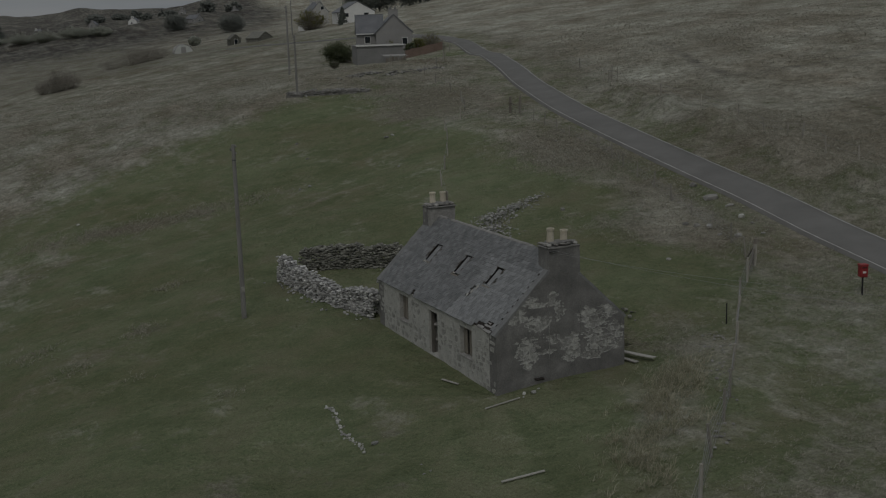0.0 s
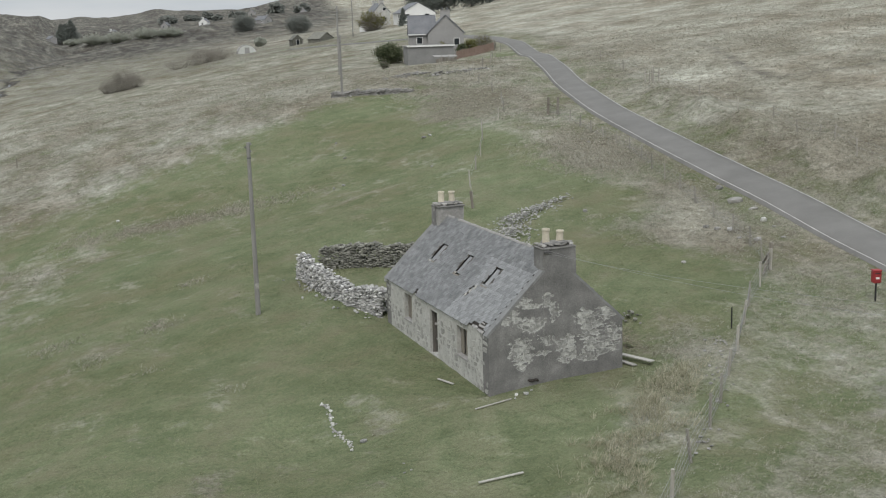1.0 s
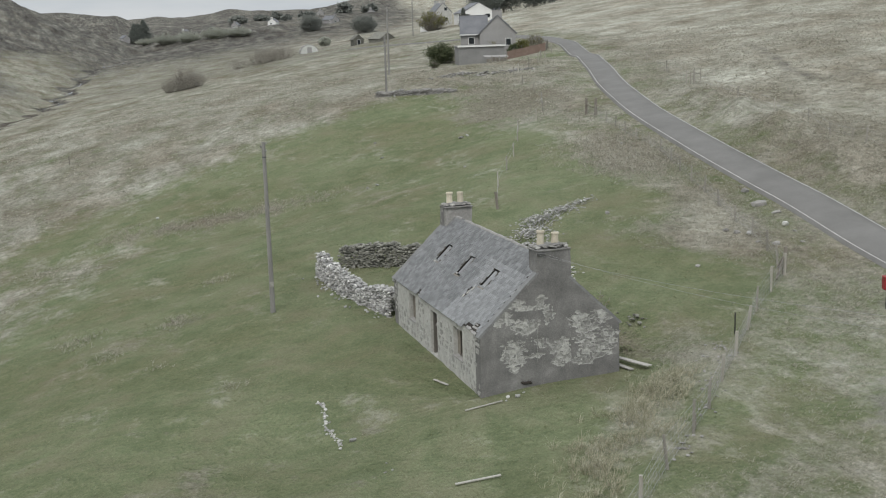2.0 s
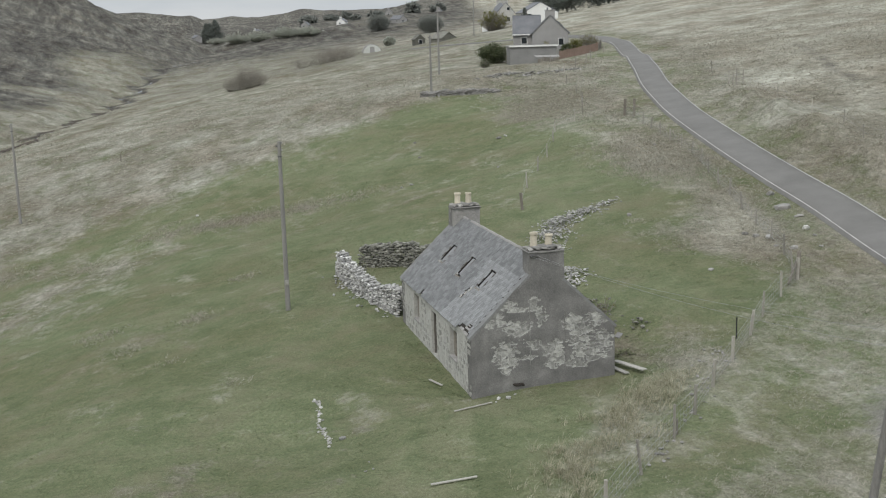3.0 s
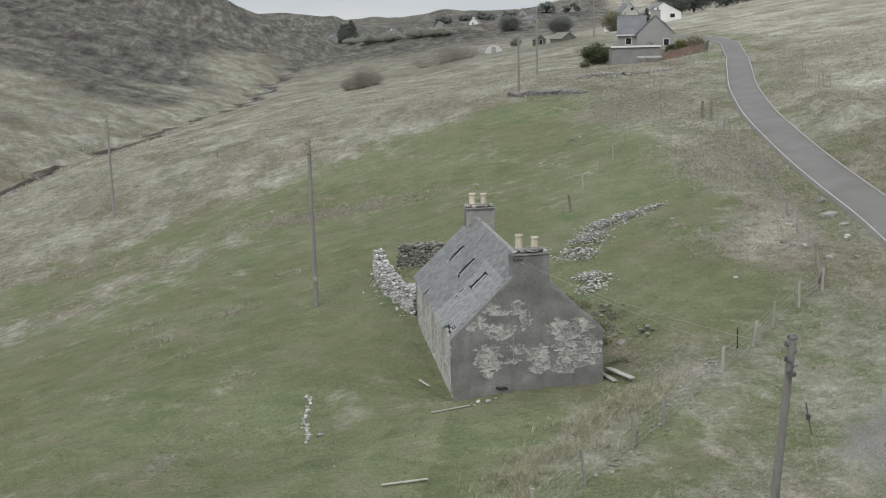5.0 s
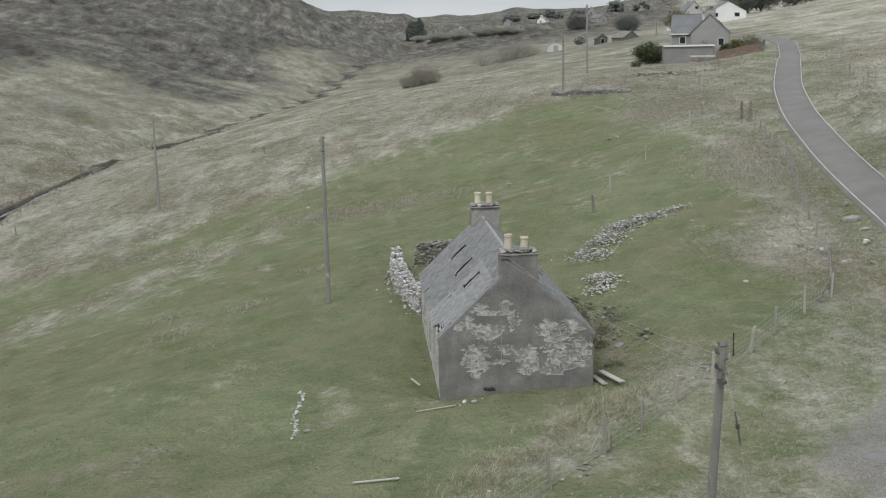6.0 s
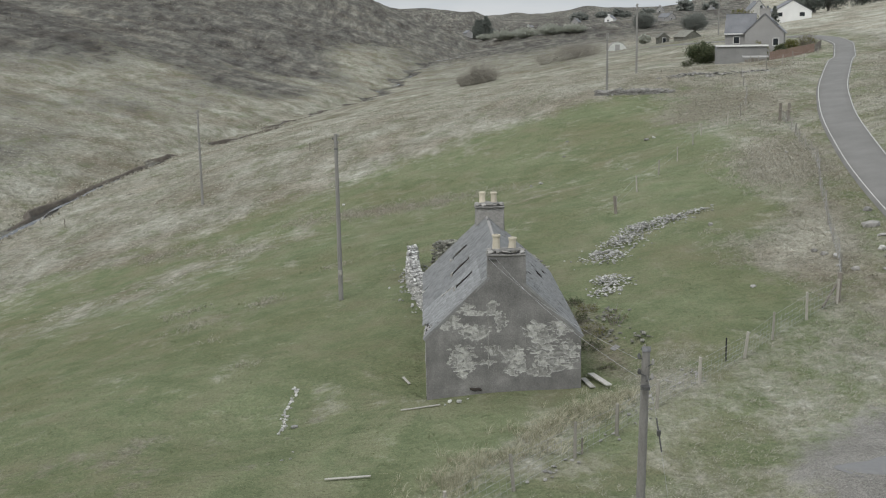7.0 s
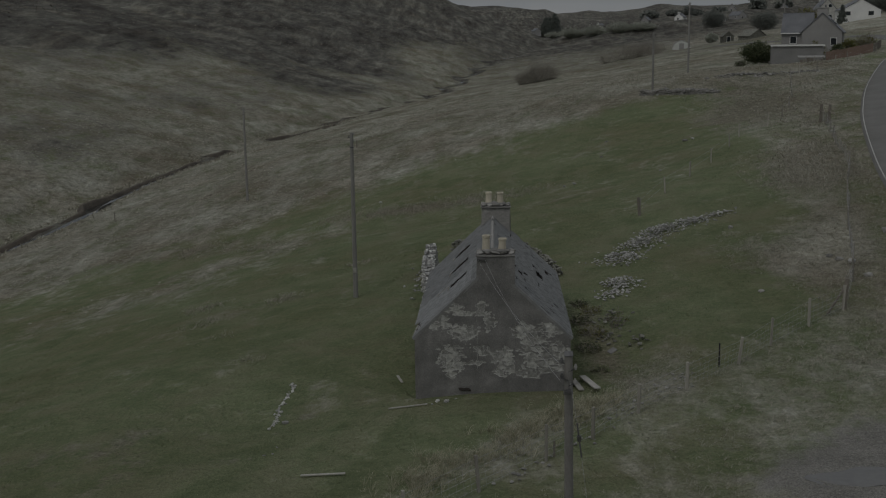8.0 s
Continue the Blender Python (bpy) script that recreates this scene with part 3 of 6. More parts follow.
    heath = ease(-26, 24, e + 95 * rumple(x * 0.21 + 5, y * 0.10) - np.interp(y, (0, 150, 220, 310, 400, 500, 800), (78, 68, 58, 50, 27, 20, 10)))
    glen = (0.42 * ease(215, 275, y + 0.4 * x) + 0.40 * ease(420, 620, y)) * (1 - ease(-10, 55, x - 0.28 * y))
    moor = np.maximum(0.92 * heath, glen * ease(-60, 10, x))
    moor = np.maximum(moor, np.clip(0.44 + 2.6 * rumple(x * 0.30 + 17, y * 0.12), 0.1, 0.85) * ease(4, 20, e) * ease(60, 130, y))
    # a wet scar that runs down the slope above the road
    scar, _ = line_distance(x, y, [(57, 70), (54.4, 63.6), (50.6, 54.2), (46.4, 43.3), (49, 41.8), (53.7, 40.2), (62, 37)])
    moor = moor + 0.5 * np.exp(-(scar / 1.1) ** 2)
    moor = moor + 0.26 * ease(12, -30, x) * ease(25, 70, y) * (1 - field) * (1 - ease(110, 170, y))
    ds, _ = line_distance(x, y, STREAM_LINE)
    moor = moor + 0.7 * (1 - ease(1.2, 2.6, ds))
    return np.clip(straw, 0, 1), np.clip(moor, 0, 1), np.clip(rush, 0, 1)


def build_ground():
    ox, oy = -4.0, -46.0
    fan = np.radians(np.linspace(-34, 56, 451))
    rest = np.radians(np.linspace(56, 326, 91))[1:-1]
    ang = np.concatenate([fan, rest])
    rad = np.concatenate([np.linspace(2, 24, 12)[:-1], np.geomspace(24, 110, 200)[:-1], np.geomspace(110, 800, 330)[:-1], np.geomspace(800, 4700, 120)])
    a, r = np.meshgrid(ang, rad)
    x, y = ox + r * np.sin(a), oy + r * np.cos(a)
    z = land(x.ravel(), y.ravel())
    na, nr = len(ang), len(rad)
    verts = np.column_stack([x.ravel(), y.ravel(), z])
    verts = np.vstack([verts, [ox, oy, land1(ox, oy)]])
    i = np.arange(na)
    j = (i + 1) % na
    faces = []
    for k in range(nr - 1):
        faces.append(np.column_stack([k * na + i, (k + 1) * na + i, (k + 1) * na + j, k * na + j]))
    quads = np.vstack(faces).tolist()
    quads += [(nr * na, int(p), int(q)) for p, q in zip(i, j)]
    ob = mesh_part("ground", verts.tolist(), quads, TURF, smooth=True)
    straw, moor, rush = cover(verts[:, 0], verts[:, 1])
    at = ob.data.color_attributes.new("cover", "FLOAT_COLOR", "POINT")
    at.data.foreach_set("color", np.column_stack([straw, moor, rush, 1 - pull_in(verts[:, 0], verts[:, 1])]).astype(np.float32).ravel())
    return tagged(ob, "rough hillside pasture of green turf and straw-coloured moor grass", "ground", kind="structure")


GROUND = build_ground()


def ribbon(name, line, offsets, lift, material, parent=None, label="", shift=0.0):
    """A strip of surface along a line; offsets across it, to the right."""
    pts = np.array(line)
    d = np.gradient(pts, axis=0)
    d /= np.linalg.norm(d, axis=1)[:, None]
    right = np.column_stack([d[:, 1], -d[:, 0]])
    mid = lie(pts[:, 0], pts[:, 1]) - 0.12
    verts, n = [], len(offsets)
    for p, q, m in zip(pts, right, mid):
        for o, h in offsets:
            x, y = p + q * (o + shift)
            verts.append((x, y, float(m) * 0.35 + 0.65 * (float(lie(x, y)) - 0.12) + h + lift))
    faces = [(k * n + i, k * n + i + 1, (k + 1) * n + i + 1, (k + 1) * n + i) for k in range(len(pts) - 1) for i in range(n - 1)]
    return mesh_part(name, verts, faces, material, parent, label, smooth=True)


def build_road():
    h = ROAD_HALF
    line = [(x + 0.13, y) for x, y in smooth_line(ROAD, 1.0)]
    road = ribbon("road", line, [(-h - 0.25, -0.30), (-h - 0.10, 0.05), (-h * 0.5, 0.10), (0, 0.12), (h * 0.5, 0.10), (h + 0.10, 0.05), (h + 0.25, -0.30)], 0.04, ASPHALT)
    tagged(road, "narrow grey asphalt road with worn white edge lines", "road", kind="structure")
    for side in (-1, 1):
        ribbon("edge_line", line, [(side * (h - 0.02) - 0.032, 0.061), (side * (h - 0.02) + 0.032, 0.061)], 0.048, PAINT, road, "worn white edge line")
    return road


ROAD_OBJECT = build_road()


def build_stream():
    line = [p for p in smooth_line(STREAM, 3.0) if p[1] > 20]
    pts = np.array(line)
    d = np.gradient(pts, axis=0)
    d /= np.linalg.norm(d, axis=1)[:, None]
    verts = []
    for k, (p, q) in enumerate(zip(pts, d)):
        z = float(lie(*p)) - 0.42
        wide = 0.50 + 0.45 * math.sin(k * 0.7) + 0.3 * math.sin(k * 1.9)
        for s in (-1, 1):
            verts.append((p[0] + s * q[1] * wide, p[1] - s * q[0] * wide, z))
    faces = [(2 * k, 2 * k + 1, 2 * k + 3, 2 * k + 2) for k in range(len(pts) - 1)]
    return tagged(mesh_part("water", verts, faces, WATER), "shallow dark stream between peaty banks", "stream", kind="structure")


build_stream()


def build_bank():
    """The dark eroded peat face along the far side of the stream."""
    line = [p for p in smooth_line(STREAM, 1.2) if 58 < p[1] < 330]
    pts = np.array(line)
    d = np.gradient(pts, axis=0)
    d /= np.linalg.norm(d, axis=1)[:, None]
    verts = []
    for k, (p, q) in enumerate(zip(pts, d)):
        w = noise.noise(Vector((k * 0.17, 0.3, 0))) * 0.5 + noise.noise(Vector((k * 0.45, 5.0, 0))) * 0.25
        out = 1.05 + w * 1.3
        fade = max(0.15, (0.8 if p[1] < 230 else 0.25) + noise.noise(Vector((k * 0.13, 9.0, 0))) * 1.5)
        for o, h in ((out, -0.8), (out + 0.3, -0.20 + 0.42 * fade * (0.8 + 1.2 * w)), (out + 0.6, -0.08 + 0.48 * fade * (0.7 + 1.3 * w)), (out + 1.6, -0.35)):
            x, y = p[0] - q[1] * o, p[1] + q[0] * o
            verts.append((x, y, float(lie(x, y)) + h))
    n = 4
    faces = [(k * n + i, k * n + i + 1, (k + 1) * n + i + 1, (k + 1) * n + i) for k in range(len(pts) - 1) for i in range(n - 1)]
    return tagged(mesh_part("stream_bank", verts, faces, PEAT, smooth=True), "dark eroded peat bank along the stream", "bank", kind="structure")


build_bank()

# ---- the ruined cottage ----
CW, CL, EAVE, RIDGE, THICK = 6.06, 12.25, 2.28, 5.14, 0.6
PITCH = math.atan2(RIDGE - EAVE, CW / 2)
SLOPE = (CW / 2) / math.cos(PITCH)
cottage = thing("cottage", "derelict grey harled stone cottage with a slate roof", "house")


def holed_slab(spans_a, spans_b, holes, place, thick, material, name, parent, label="", bump=0.0):
    """A slab over two axes a and b with rectangular holes right through it; place(a, b, depth) gives the point."""
    ga = sorted({round(v, 4) for v in [*spans_a, *[h[0] for h in holes], *[h[1] for h in holes]]})
    gb = sorted({round(v, 4) for v in [*spans_b, *[h[2] for h in holes], *[h[3] for h in holes]]})
    index, verts, faces = {}, [], []

    def at(i, j, k):
        key = (i, j, k)
        if key not in index:
            index[key] = len(verts)
            verts.append(tuple(place(ga[i], gb[j], k * thick)))
        return index[key]

    def solid(i, j):
        if not (0 <= i < len(ga) - 1 and 0 <= j < len(gb) - 1):
            return False
        a, b = (ga[i] + ga[i + 1]) / 2, (gb[j] + gb[j + 1]) / 2
        return not any(h[0] < a < h[1] and h[2] < b < h[3] for h in holes)

    for i in range(len(ga) - 1):
        for j in range(len(gb) - 1):
            if not solid(i, j):
                continue
            faces.append((at(i, j, 0), at(i + 1, j, 0), at(i + 1, j + 1, 0), at(i, j + 1, 0)))
            faces.append((at(i, j, 1), at(i, j + 1, 1), at(i + 1, j + 1, 1), at(i + 1, j, 1)))
            for di, dj, p, q in ((-1, 0, (0, 0), (0, 1)), (1, 0, (1, 0), (1, 1)), (0, -1, (0, 0), (1, 0)), (0, 1, (0, 1), (1, 1))):
                if not solid(i + di, j + dj):
                    faces.append((at(i + p[0], j + p[1], 0), at(i + q[0], j + q[1], 0), at(i + q[0], j + q[1], 1), at(i + p[0], j + p[1], 1)))
    ob = mesh_part(name, verts, faces, material, parent, label)
    bm = bmesh.new()
    bm.from_mesh(ob.data)
    bmesh.ops.recalc_face_normals(bm, faces=bm.faces)
    bm.to_mesh(ob.data)
    bm.free()
    return ob


def steps(a, b, n):
    return [a + (b - a) * i / n for i in range(n + 1)]


# openings of the front wall: along y from, to, z from, to
FRONT_HOLES = [(2.15, 3.30, 0.68, 1.95), (5.5, 6.44, -0.06, 1.94), (8.72, 9.72, 0.78, 2.03)]


def wavy(y, z, k):
    w = noise.noise(Vector((y * 1.3, z * 1.3, 4.0))) * 0.025
    return Vector((k + (w if k == 0 else 0), y, z))


front = holed_slab(steps(THICK, CL - THICK, 40), steps(-0.8, EAVE - 0.02, 12), FRONT_HOLES, wavy, THICK, LIME, "front_wall", cottage, "limewashed rubble wall, stained and flaking")
holed_slab(steps(THICK, CL - THICK, 20), steps(-0.8, EAVE - 0.02, 8), [], lambda y, z, k: Vector((CW - k, y, z)), THICK, HARL, "rear_wall", cottage)


def front_stones():
    """Stones that show through the limewash of the front."""
    rng = random.Random(5)
    shapes = []
    for k in range(6):
        bm = bmesh.new()
        box(bm, (-0.5, -0.5, -0.5), (0.5, 0.5, 0.5), bevel=0.24)
        for v in bm.verts:
            v.co += Vector((0, rng.uniform(-0.13, 0.13), rng.uniform(-0.13, 0.13)))
        me = bpy.data.meshes.new("wall_stone")
        bm.to_mesh(me)
        bm.free()
        me.materials.append(STONE_FRONT)
        shapes.append(me)
    z = -0.25
    count = 0
    while z < EAVE - 0.25:
        hgt = rng.uniform(0.2, 0.32)
        y = 0.05
        while y < CL - 0.2:
            wid = rng.uniform(0.2, 0.62)
            clear = not any(h[0] - 0.02 < y + wid and y < h[1] + 0.02 and h[2] - 0.02 < z + hgt and z < h[3] + 0.02 for h in FRONT_HOLES)
            worn = noise.noise(Vector((y * 0.55, z * 0.8, 2.0))) + 0.35 * (1 - ease(0.3, 2.2, y)) + 0.15 * (1 - ease(0, 1.0, z))
            if clear and worn + rng.uniform(-0.35, 0.35) > 0.08:
                ob = new("wall_stone", shapes[count % 6])
                ob.parent = front
                ob.matrix_basis = Matrix.LocRotScale((0.03, y + wid / 2, z + hgt / 2), Euler((rng.uniform(-0.3, 0.3), 0, 0)), (0.09, wid * rng.uniform(0.7, 0.95), hgt * rng.uniform(0.65, 1.1)))
                count += 1
            y += wid
        z += hgt


front_stones()


def gable_top(x):
    return EAVE + (RIDGE - EAVE) * (1 - abs(x - CW / 2) / (CW / 2)) + 0.02


# where the harling has fallen: centre x, z, half width, half height
FALLEN = [(1.45, 3.42, 0.40, 0.20), (2.60, 3.55, 0.22, 0.24), (2.1, 3.22, 0.70, 0.08), (2.95, 2.90, 0.24, 0.34), (0.95, 2.83, 0.34, 0.34), (1.9, 2.50, 0.60, 0.36), (1.4, 1.58, 0.48, 0.40),
          (1.52, 1.12, 0.45, 0.26), (1.4, 0.80, 0.22, 0.17), (2.6, 1.75, 0.32, 0.20), (2.4, 1.25, 0.34, 0.10), (3.42, 1.58, 0.38, 0.33), (3.48, 1.12, 0.40, 0.40), (4.3, 2.50, 0.52, 0.33),
          (5.32, 2.57, 0.52, 0.28), (4.62, 2.10, 0.60, 0.10), (4.6, 1.70, 0.58, 0.28), (5.63, 1.70, 0.36, 0.33), (5.0, 1.12, 0.84, 0.28), (4.5, 0.80, 0.46, 0.20), (5.0, 1.42, 0.9, 0.09)]


def gable_material():
    m, n, l, b = tree("gable_harling", 0.95)
    at = n.new("ShaderNodeAttribute")
    at.attribute_name = "fallen"
    big, small = noise_node(n, l, 1.1, 5), noise_node(n, l, 20, 6)
    harl = ramp_node(n, l, math_node(n, l, "ADD", math_node(n, l, "MULTIPLY", big.outputs["Fac"], 0.6), math_node(n, l, "MULTIPLY", small.outputs["Fac"], 0.4)),
                     [(0.36, (0.128, 0.126, 0.122)), (0.5, (0.186, 0.182, 0.176)), (0.66, (0.285, 0.280, 0.268))])
    n2 = noise_node(n, l, 6, 6, 0.7)
    bare = ramp_node(n, l, n2.outputs["Fac"], [(0.34, (0.225, 0.225, 0.213)), (0.5, (0.385, 0.383, 0.362)), (0.66, (0.54, 0.536, 0.505))])
    vor = n.new("ShaderNodeTexVoronoi")
    vor.inputs["Scale"].default_value = 3.4
    co = n.new("ShaderNodeTexCoord")
    l.new(co.outputs["Object"], vor.inputs["Vector"])
    stone = ramp_node(n, l, vor.outputs["Color"], [(0.35, (0.62, 0.62, 0.62)), (0.7, (1.05, 1.05, 1.05))])
    bare = mix_node(n, l, 1.0, bare, stone, "MULTIPLY")
    rim = ramp_node(n, l, at.outputs["Fac"], [(0.0, (0, 0, 0)), (0.35, (0.6, 0.6, 0.6)), (0.75, (0.4, 0.4, 0.4)), (0.95, (0, 0, 0))])
    bare = mix_node(n, l, rim, bare, (0.47, 0.467, 0.442))
    col = mix_node(n, l, ramp_node(n, l, at.outputs["Fac"], [(0.05, (0, 0, 0)), (0.4, (1, 1, 1))]), harl, bare)
    l.new(col, b.inputs["Base Color"])
    bump_node(n, l, b, small.outputs["Fac"], 0.7, 0.015)
    return m


GABLE = gable_material()


def build_gable(outer, sign, fallen, name, stack):
    """A gable wall with its chimney breast; outer y of its face, sign: the way inwards."""
    nx, nz = 230, 170
    verts, vals = [], []
    for i in range(nx + 1):
        x = CW * i / nx
        top = stack[2] if stack[0] <= x <= stack[1] else gable_top(x)
        for j in range(nz + 1):
            z = -0.8 + (top + 0.8) * j / nz
            v = 0.0
            wob = 0.50 * noise.noise(Vector((x * 2.4, z * 6.5, 0.5))) + 0.40 * noise.noise(Vector((x * 6, z * 14, 2.5))) + 0.24 * noise.noise(Vector((x * 14, z * 28, 4.5)))
            for cx, cz, rx, rz in fallen:
                v = max(v, 1.33 - math.hypot((x - cx) / rx, (z - cz) / rz) + wob * 1.1)
            v = min(1.0, max(0.0, (v - 0.30) * 7))
            hole = noise.noise(Vector((x * 4.5, z * 7.5, 9.0)))
            v *= min(1.0, max(0.1, (0.36 - hole) * 14))
            vals.append(v)
            relief = 0.010 * (1 - v) + 0.012 * noise.noise(Vector((x * 1.1, z * 1.1, 7))) + v * 0.014 * noise.noise(Vector((x * 5, z * 7, 3)))
            verts.append((x, outer - sign * float(relief), z))
    faces = [(i * (nz + 1) + j, (i + 1) * (nz + 1) + j, (i + 1) * (nz + 1) + j + 1, i * (nz + 1) + j + 1) for i in range(nx) for j in range(nz)]
    o = len(verts)
    for i in range(nx + 1):
        x = CW * i / nx
        verts += [(x, outer + sign * THICK, -0.8), (x, outer + sign * THICK, stack[2] if stack[0] <= x <= stack[1] else gable_top(x))]
        vals += [0, 0]
    for i in range(nx):
        a, c = o + 2 * i, o + 2 * i + 2
        faces.append((a, a + 1, c + 1, c))
        faces.append((i * (nz + 1) + nz, (i + 1) * (nz + 1) + nz, c + 1, a + 1))
    faces.append(tuple([*range(nz + 1), o + 1, o]))
    e = nx * (nz + 1)
    faces.append(tuple([*range(e, e + nz + 1), o + 2 * nx + 1, o + 2 * nx]))
    ob = mesh_part(name, verts, faces, GABLE, cottage, "grey harled gable with patches of bare pale stone")
    at = ob.data.attributes.new("fallen", "FLOAT", "POINT")
    at.data.foreach_set("value", np.array(vals, np.float32))
    return ob


build_gable(0.0, 1, FALLEN, "gable_wall", (2.44, 3.91, 5.465))
build_gable(CL, -1, [(2, 1.5, 0.7, 0.5), (4.3, 2.0, 0.6, 0.4)], "gable_wall", (2.48, 3.88, 5.595))


def roof_point(side, r, y, up):
    """r metres up the slope from the eaves, up metres out of the slope; side -1: front, 1: rear."""
    x = r * math.cos(PITCH) - up * math.sin(PITCH)
    z = EAVE + r * math.sin(PITCH) + up * math.cos(PITCH)
    return Vector((x if side < 0 else CW - x, y, z))


# skylights of the front slope: y from, to, r from, to; and holes torn in the rear one
SKYLIGHTS = [(2.85, 3.43, 1.74, 2.74), (5.86, 6.42, 1.68, 2.78), (8.90, 9.52, 1.76, 2.78)]
TORN = [(3.2, 3.75, 2.5, 2.75), (4.0, 4.4, 2.2, 2.4), (6.3, 7.4, 1.2, 1.5), (7.6, 8.2, 1.55, 1.75), (8.8, 9.6, 0.7, 0.95), (10.1, 10.8, 2.9, 3.1)]
RY0, RY1 = 0.28, CL - 0.28
for side, holes, nm in ((-1, SKYLIGHTS, "front_roof_deck"), (1, TORN, "rear_roof_deck")):
    holed_slab([RY0, RY1], [0.02, SLOPE], holes, lambda y, r, k, side=side: roof_point(side, r, y, 0.02 - k), 0.05, DARK, nm, cottage, "dark old roof boarding")


def slate_shape(material, seed):
    rng = random.Random(seed)
    bm = bmesh.new()
    box(bm, (-0.5, -0.5, 0), (0.5, 0.5, 1))
    for v in bm.verts:
        if v.co.y < 0:
            v.co.y += rng.uniform(-0.05, 0.03)
        v.co.x += rng.uniform(-0.012, 0.012)
    me = bpy.data.meshes.new("slate")
    bm.to_mesh(me)
    bm.free()
    me.materials.append(material)
    return me


def missing(side, y, r):
    if side < 0:
        for a, b, c, d in SKYLIGHTS:
            if a - 0.04 < y < b + 0.04 and c - 0.04 < r < d + 0.04:
                return True
        # the torn corner at the eaves, next to the gable
        if 0.35 < y < 1.9 and r < 0.46 - abs(y - 0.95) * 0.42 + 0.30 * noise.noise(Vector((y * 4, r * 4, 0))):
            return True
        if abs(y - 8.1) < 0.13 and r < 0.28:
            return True
        if abs(y - 3.95 - (r - 1.35) * 0.1) < 0.1 and 0.95 < r < 1.55:
            return noise.noise(Vector((y * 5, r * 9, 0))) > -0.1
        return noise.noise(Vector((y * 1.7, r * 2.3, 3.0))) > 0.70
    for a, b, c, d in TORN:
        if a - 0.03 < y < b + 0.03 and c - 0.03 < r < d + 0.03:
            return True
    return noise.noise(Vector((y * 1.7, r * 2.3, 5.0))) > 0.5


def slate_roof(side):
    rng = random.Random(11 + side)
    meshes = [slate_shape(SLATE, k) for k in range(5)]
    gauge, wide = 0.168, 0.225
    tilt = math.radians(3.2)
    singles, rest = [], []
    row = 0
    r = -0.08
    while r < SLOPE - 0.10:
        y = RY0 + (0.0 if row % 2 else wide / 2)
        w_row = wide * (1.12 - 0.24 * r / SLOPE)
        while y < RY1 - 0.05:
            w = w_row * rng.uniform(0.85, 1.15)
            w = min(w, RY1 - y)
            if w > 0.08 and not missing(side, y + w / 2, r + gauge / 2):
                p = roof_point(side, r + gauge * 0.62 + rng.uniform(-0.012, 0.012), y + w / 2, 0.028 + rng.uniform(0, 0.006))
                base = Matrix.Rotation(-PITCH if side < 0 else PITCH, 3, "Y")
                # x across the roof, y up the slope
                up = Vector((math.cos(PITCH) * (1 if side < 0 else -1), 0, math.sin(PITCH)))
                across = Vector((0, -1 if side < 0 else 1, 0))
                normal = across.cross(up)
                m = Matrix((across, up, normal)).transposed() @ Matrix.Rotation(-tilt, 3, "X") @ Matrix.Rotation(rng.gauss(0, 0.018) + (rng.uniform(-0.2, 0.2) if rng.random() < 0.02 else 0), 3, "Z")
                mm = Matrix.Translation(p) @ m.to_4x4() @ Matrix.Diagonal((w * 0.95, gauge * 1.45, 0.021, 1))
                if side < 0 and len(singles) < 300 and y < 4.3 and r < 4.3:
                    singles.append(mm)
                else:
                    rest.append(mm)
            y += w
        r += gauge
        row += 1
    if singles:
        for k, mm in enumerate(singles):
            ob = new("slate", meshes[k % 5])
            ob.parent = cottage
            ob.matrix_basis = mm
    vs, fs = [], []
    for k, mm in enumerate(rest):
        src = meshes[k % 5]
        o = len(vs)
        vs += [tuple(mm @ v.co) for v in src.vertices]
        fs += [tuple(i + o for i in p.vertices) for p in src.polygons]
    ob = mesh_part("slating", vs, fs, SLATE, cottage, "weathered grey slates with some missing")
    tagged(ob, kind="stuff")


# skews along both gables, ridge, skylight frames
def roof_bar(side, r0, r1, y0, y1, h0, h1, bevel=0.015):
    bm = bmesh.new()
    v = box(bm, (0, 0, 0), (1, 1, 1))
    for q in bm.verts:
        q.co = roof_point(side, r0 + (r1 - r0) * q.co.x, y0 + (y1 - y0) * q.co.y, h0 + (h1 - h0) * q.co.z)
    bmesh.ops.recalc_face_normals(bm, faces=bm.faces)
    return bm


def verge(side, y0, y1, top, seed):
    """A thin cement verge that runs up to the chimney, cracked and uneven."""
    bm = bmesh.new()
    n = 26
    rings = []
    for k in range(n + 1):
        r = -0.10 + (top + 0.10) * k / n
        w = 0.02 * noise.noise(Vector((r * 2.1, seed, 0))) + 0.012 * noise.noise(Vector((r * 7, seed, 3)))
        rings.append([bm.verts.new(roof_point(side, r, y, h)) for y, h in ((y0, -0.06), (y0, 0.040 + w), (y1 + w, 0.050 + w), (y1 + w, -0.06))])
    for a, b in zip(rings, rings[1:]):
        for q in range(4):
            bm.faces.new((a[q], a[(q + 1) % 4], b[(q + 1) % 4], b[q]))
    bm.faces.new(rings[0])
    bm.faces.new(list(reversed(rings[-1])))
    bmesh.ops.recalc_face_normals(bm, faces=bm.faces)
    part("skew", bm, SKEW, cottage, "cement verge along the gable")


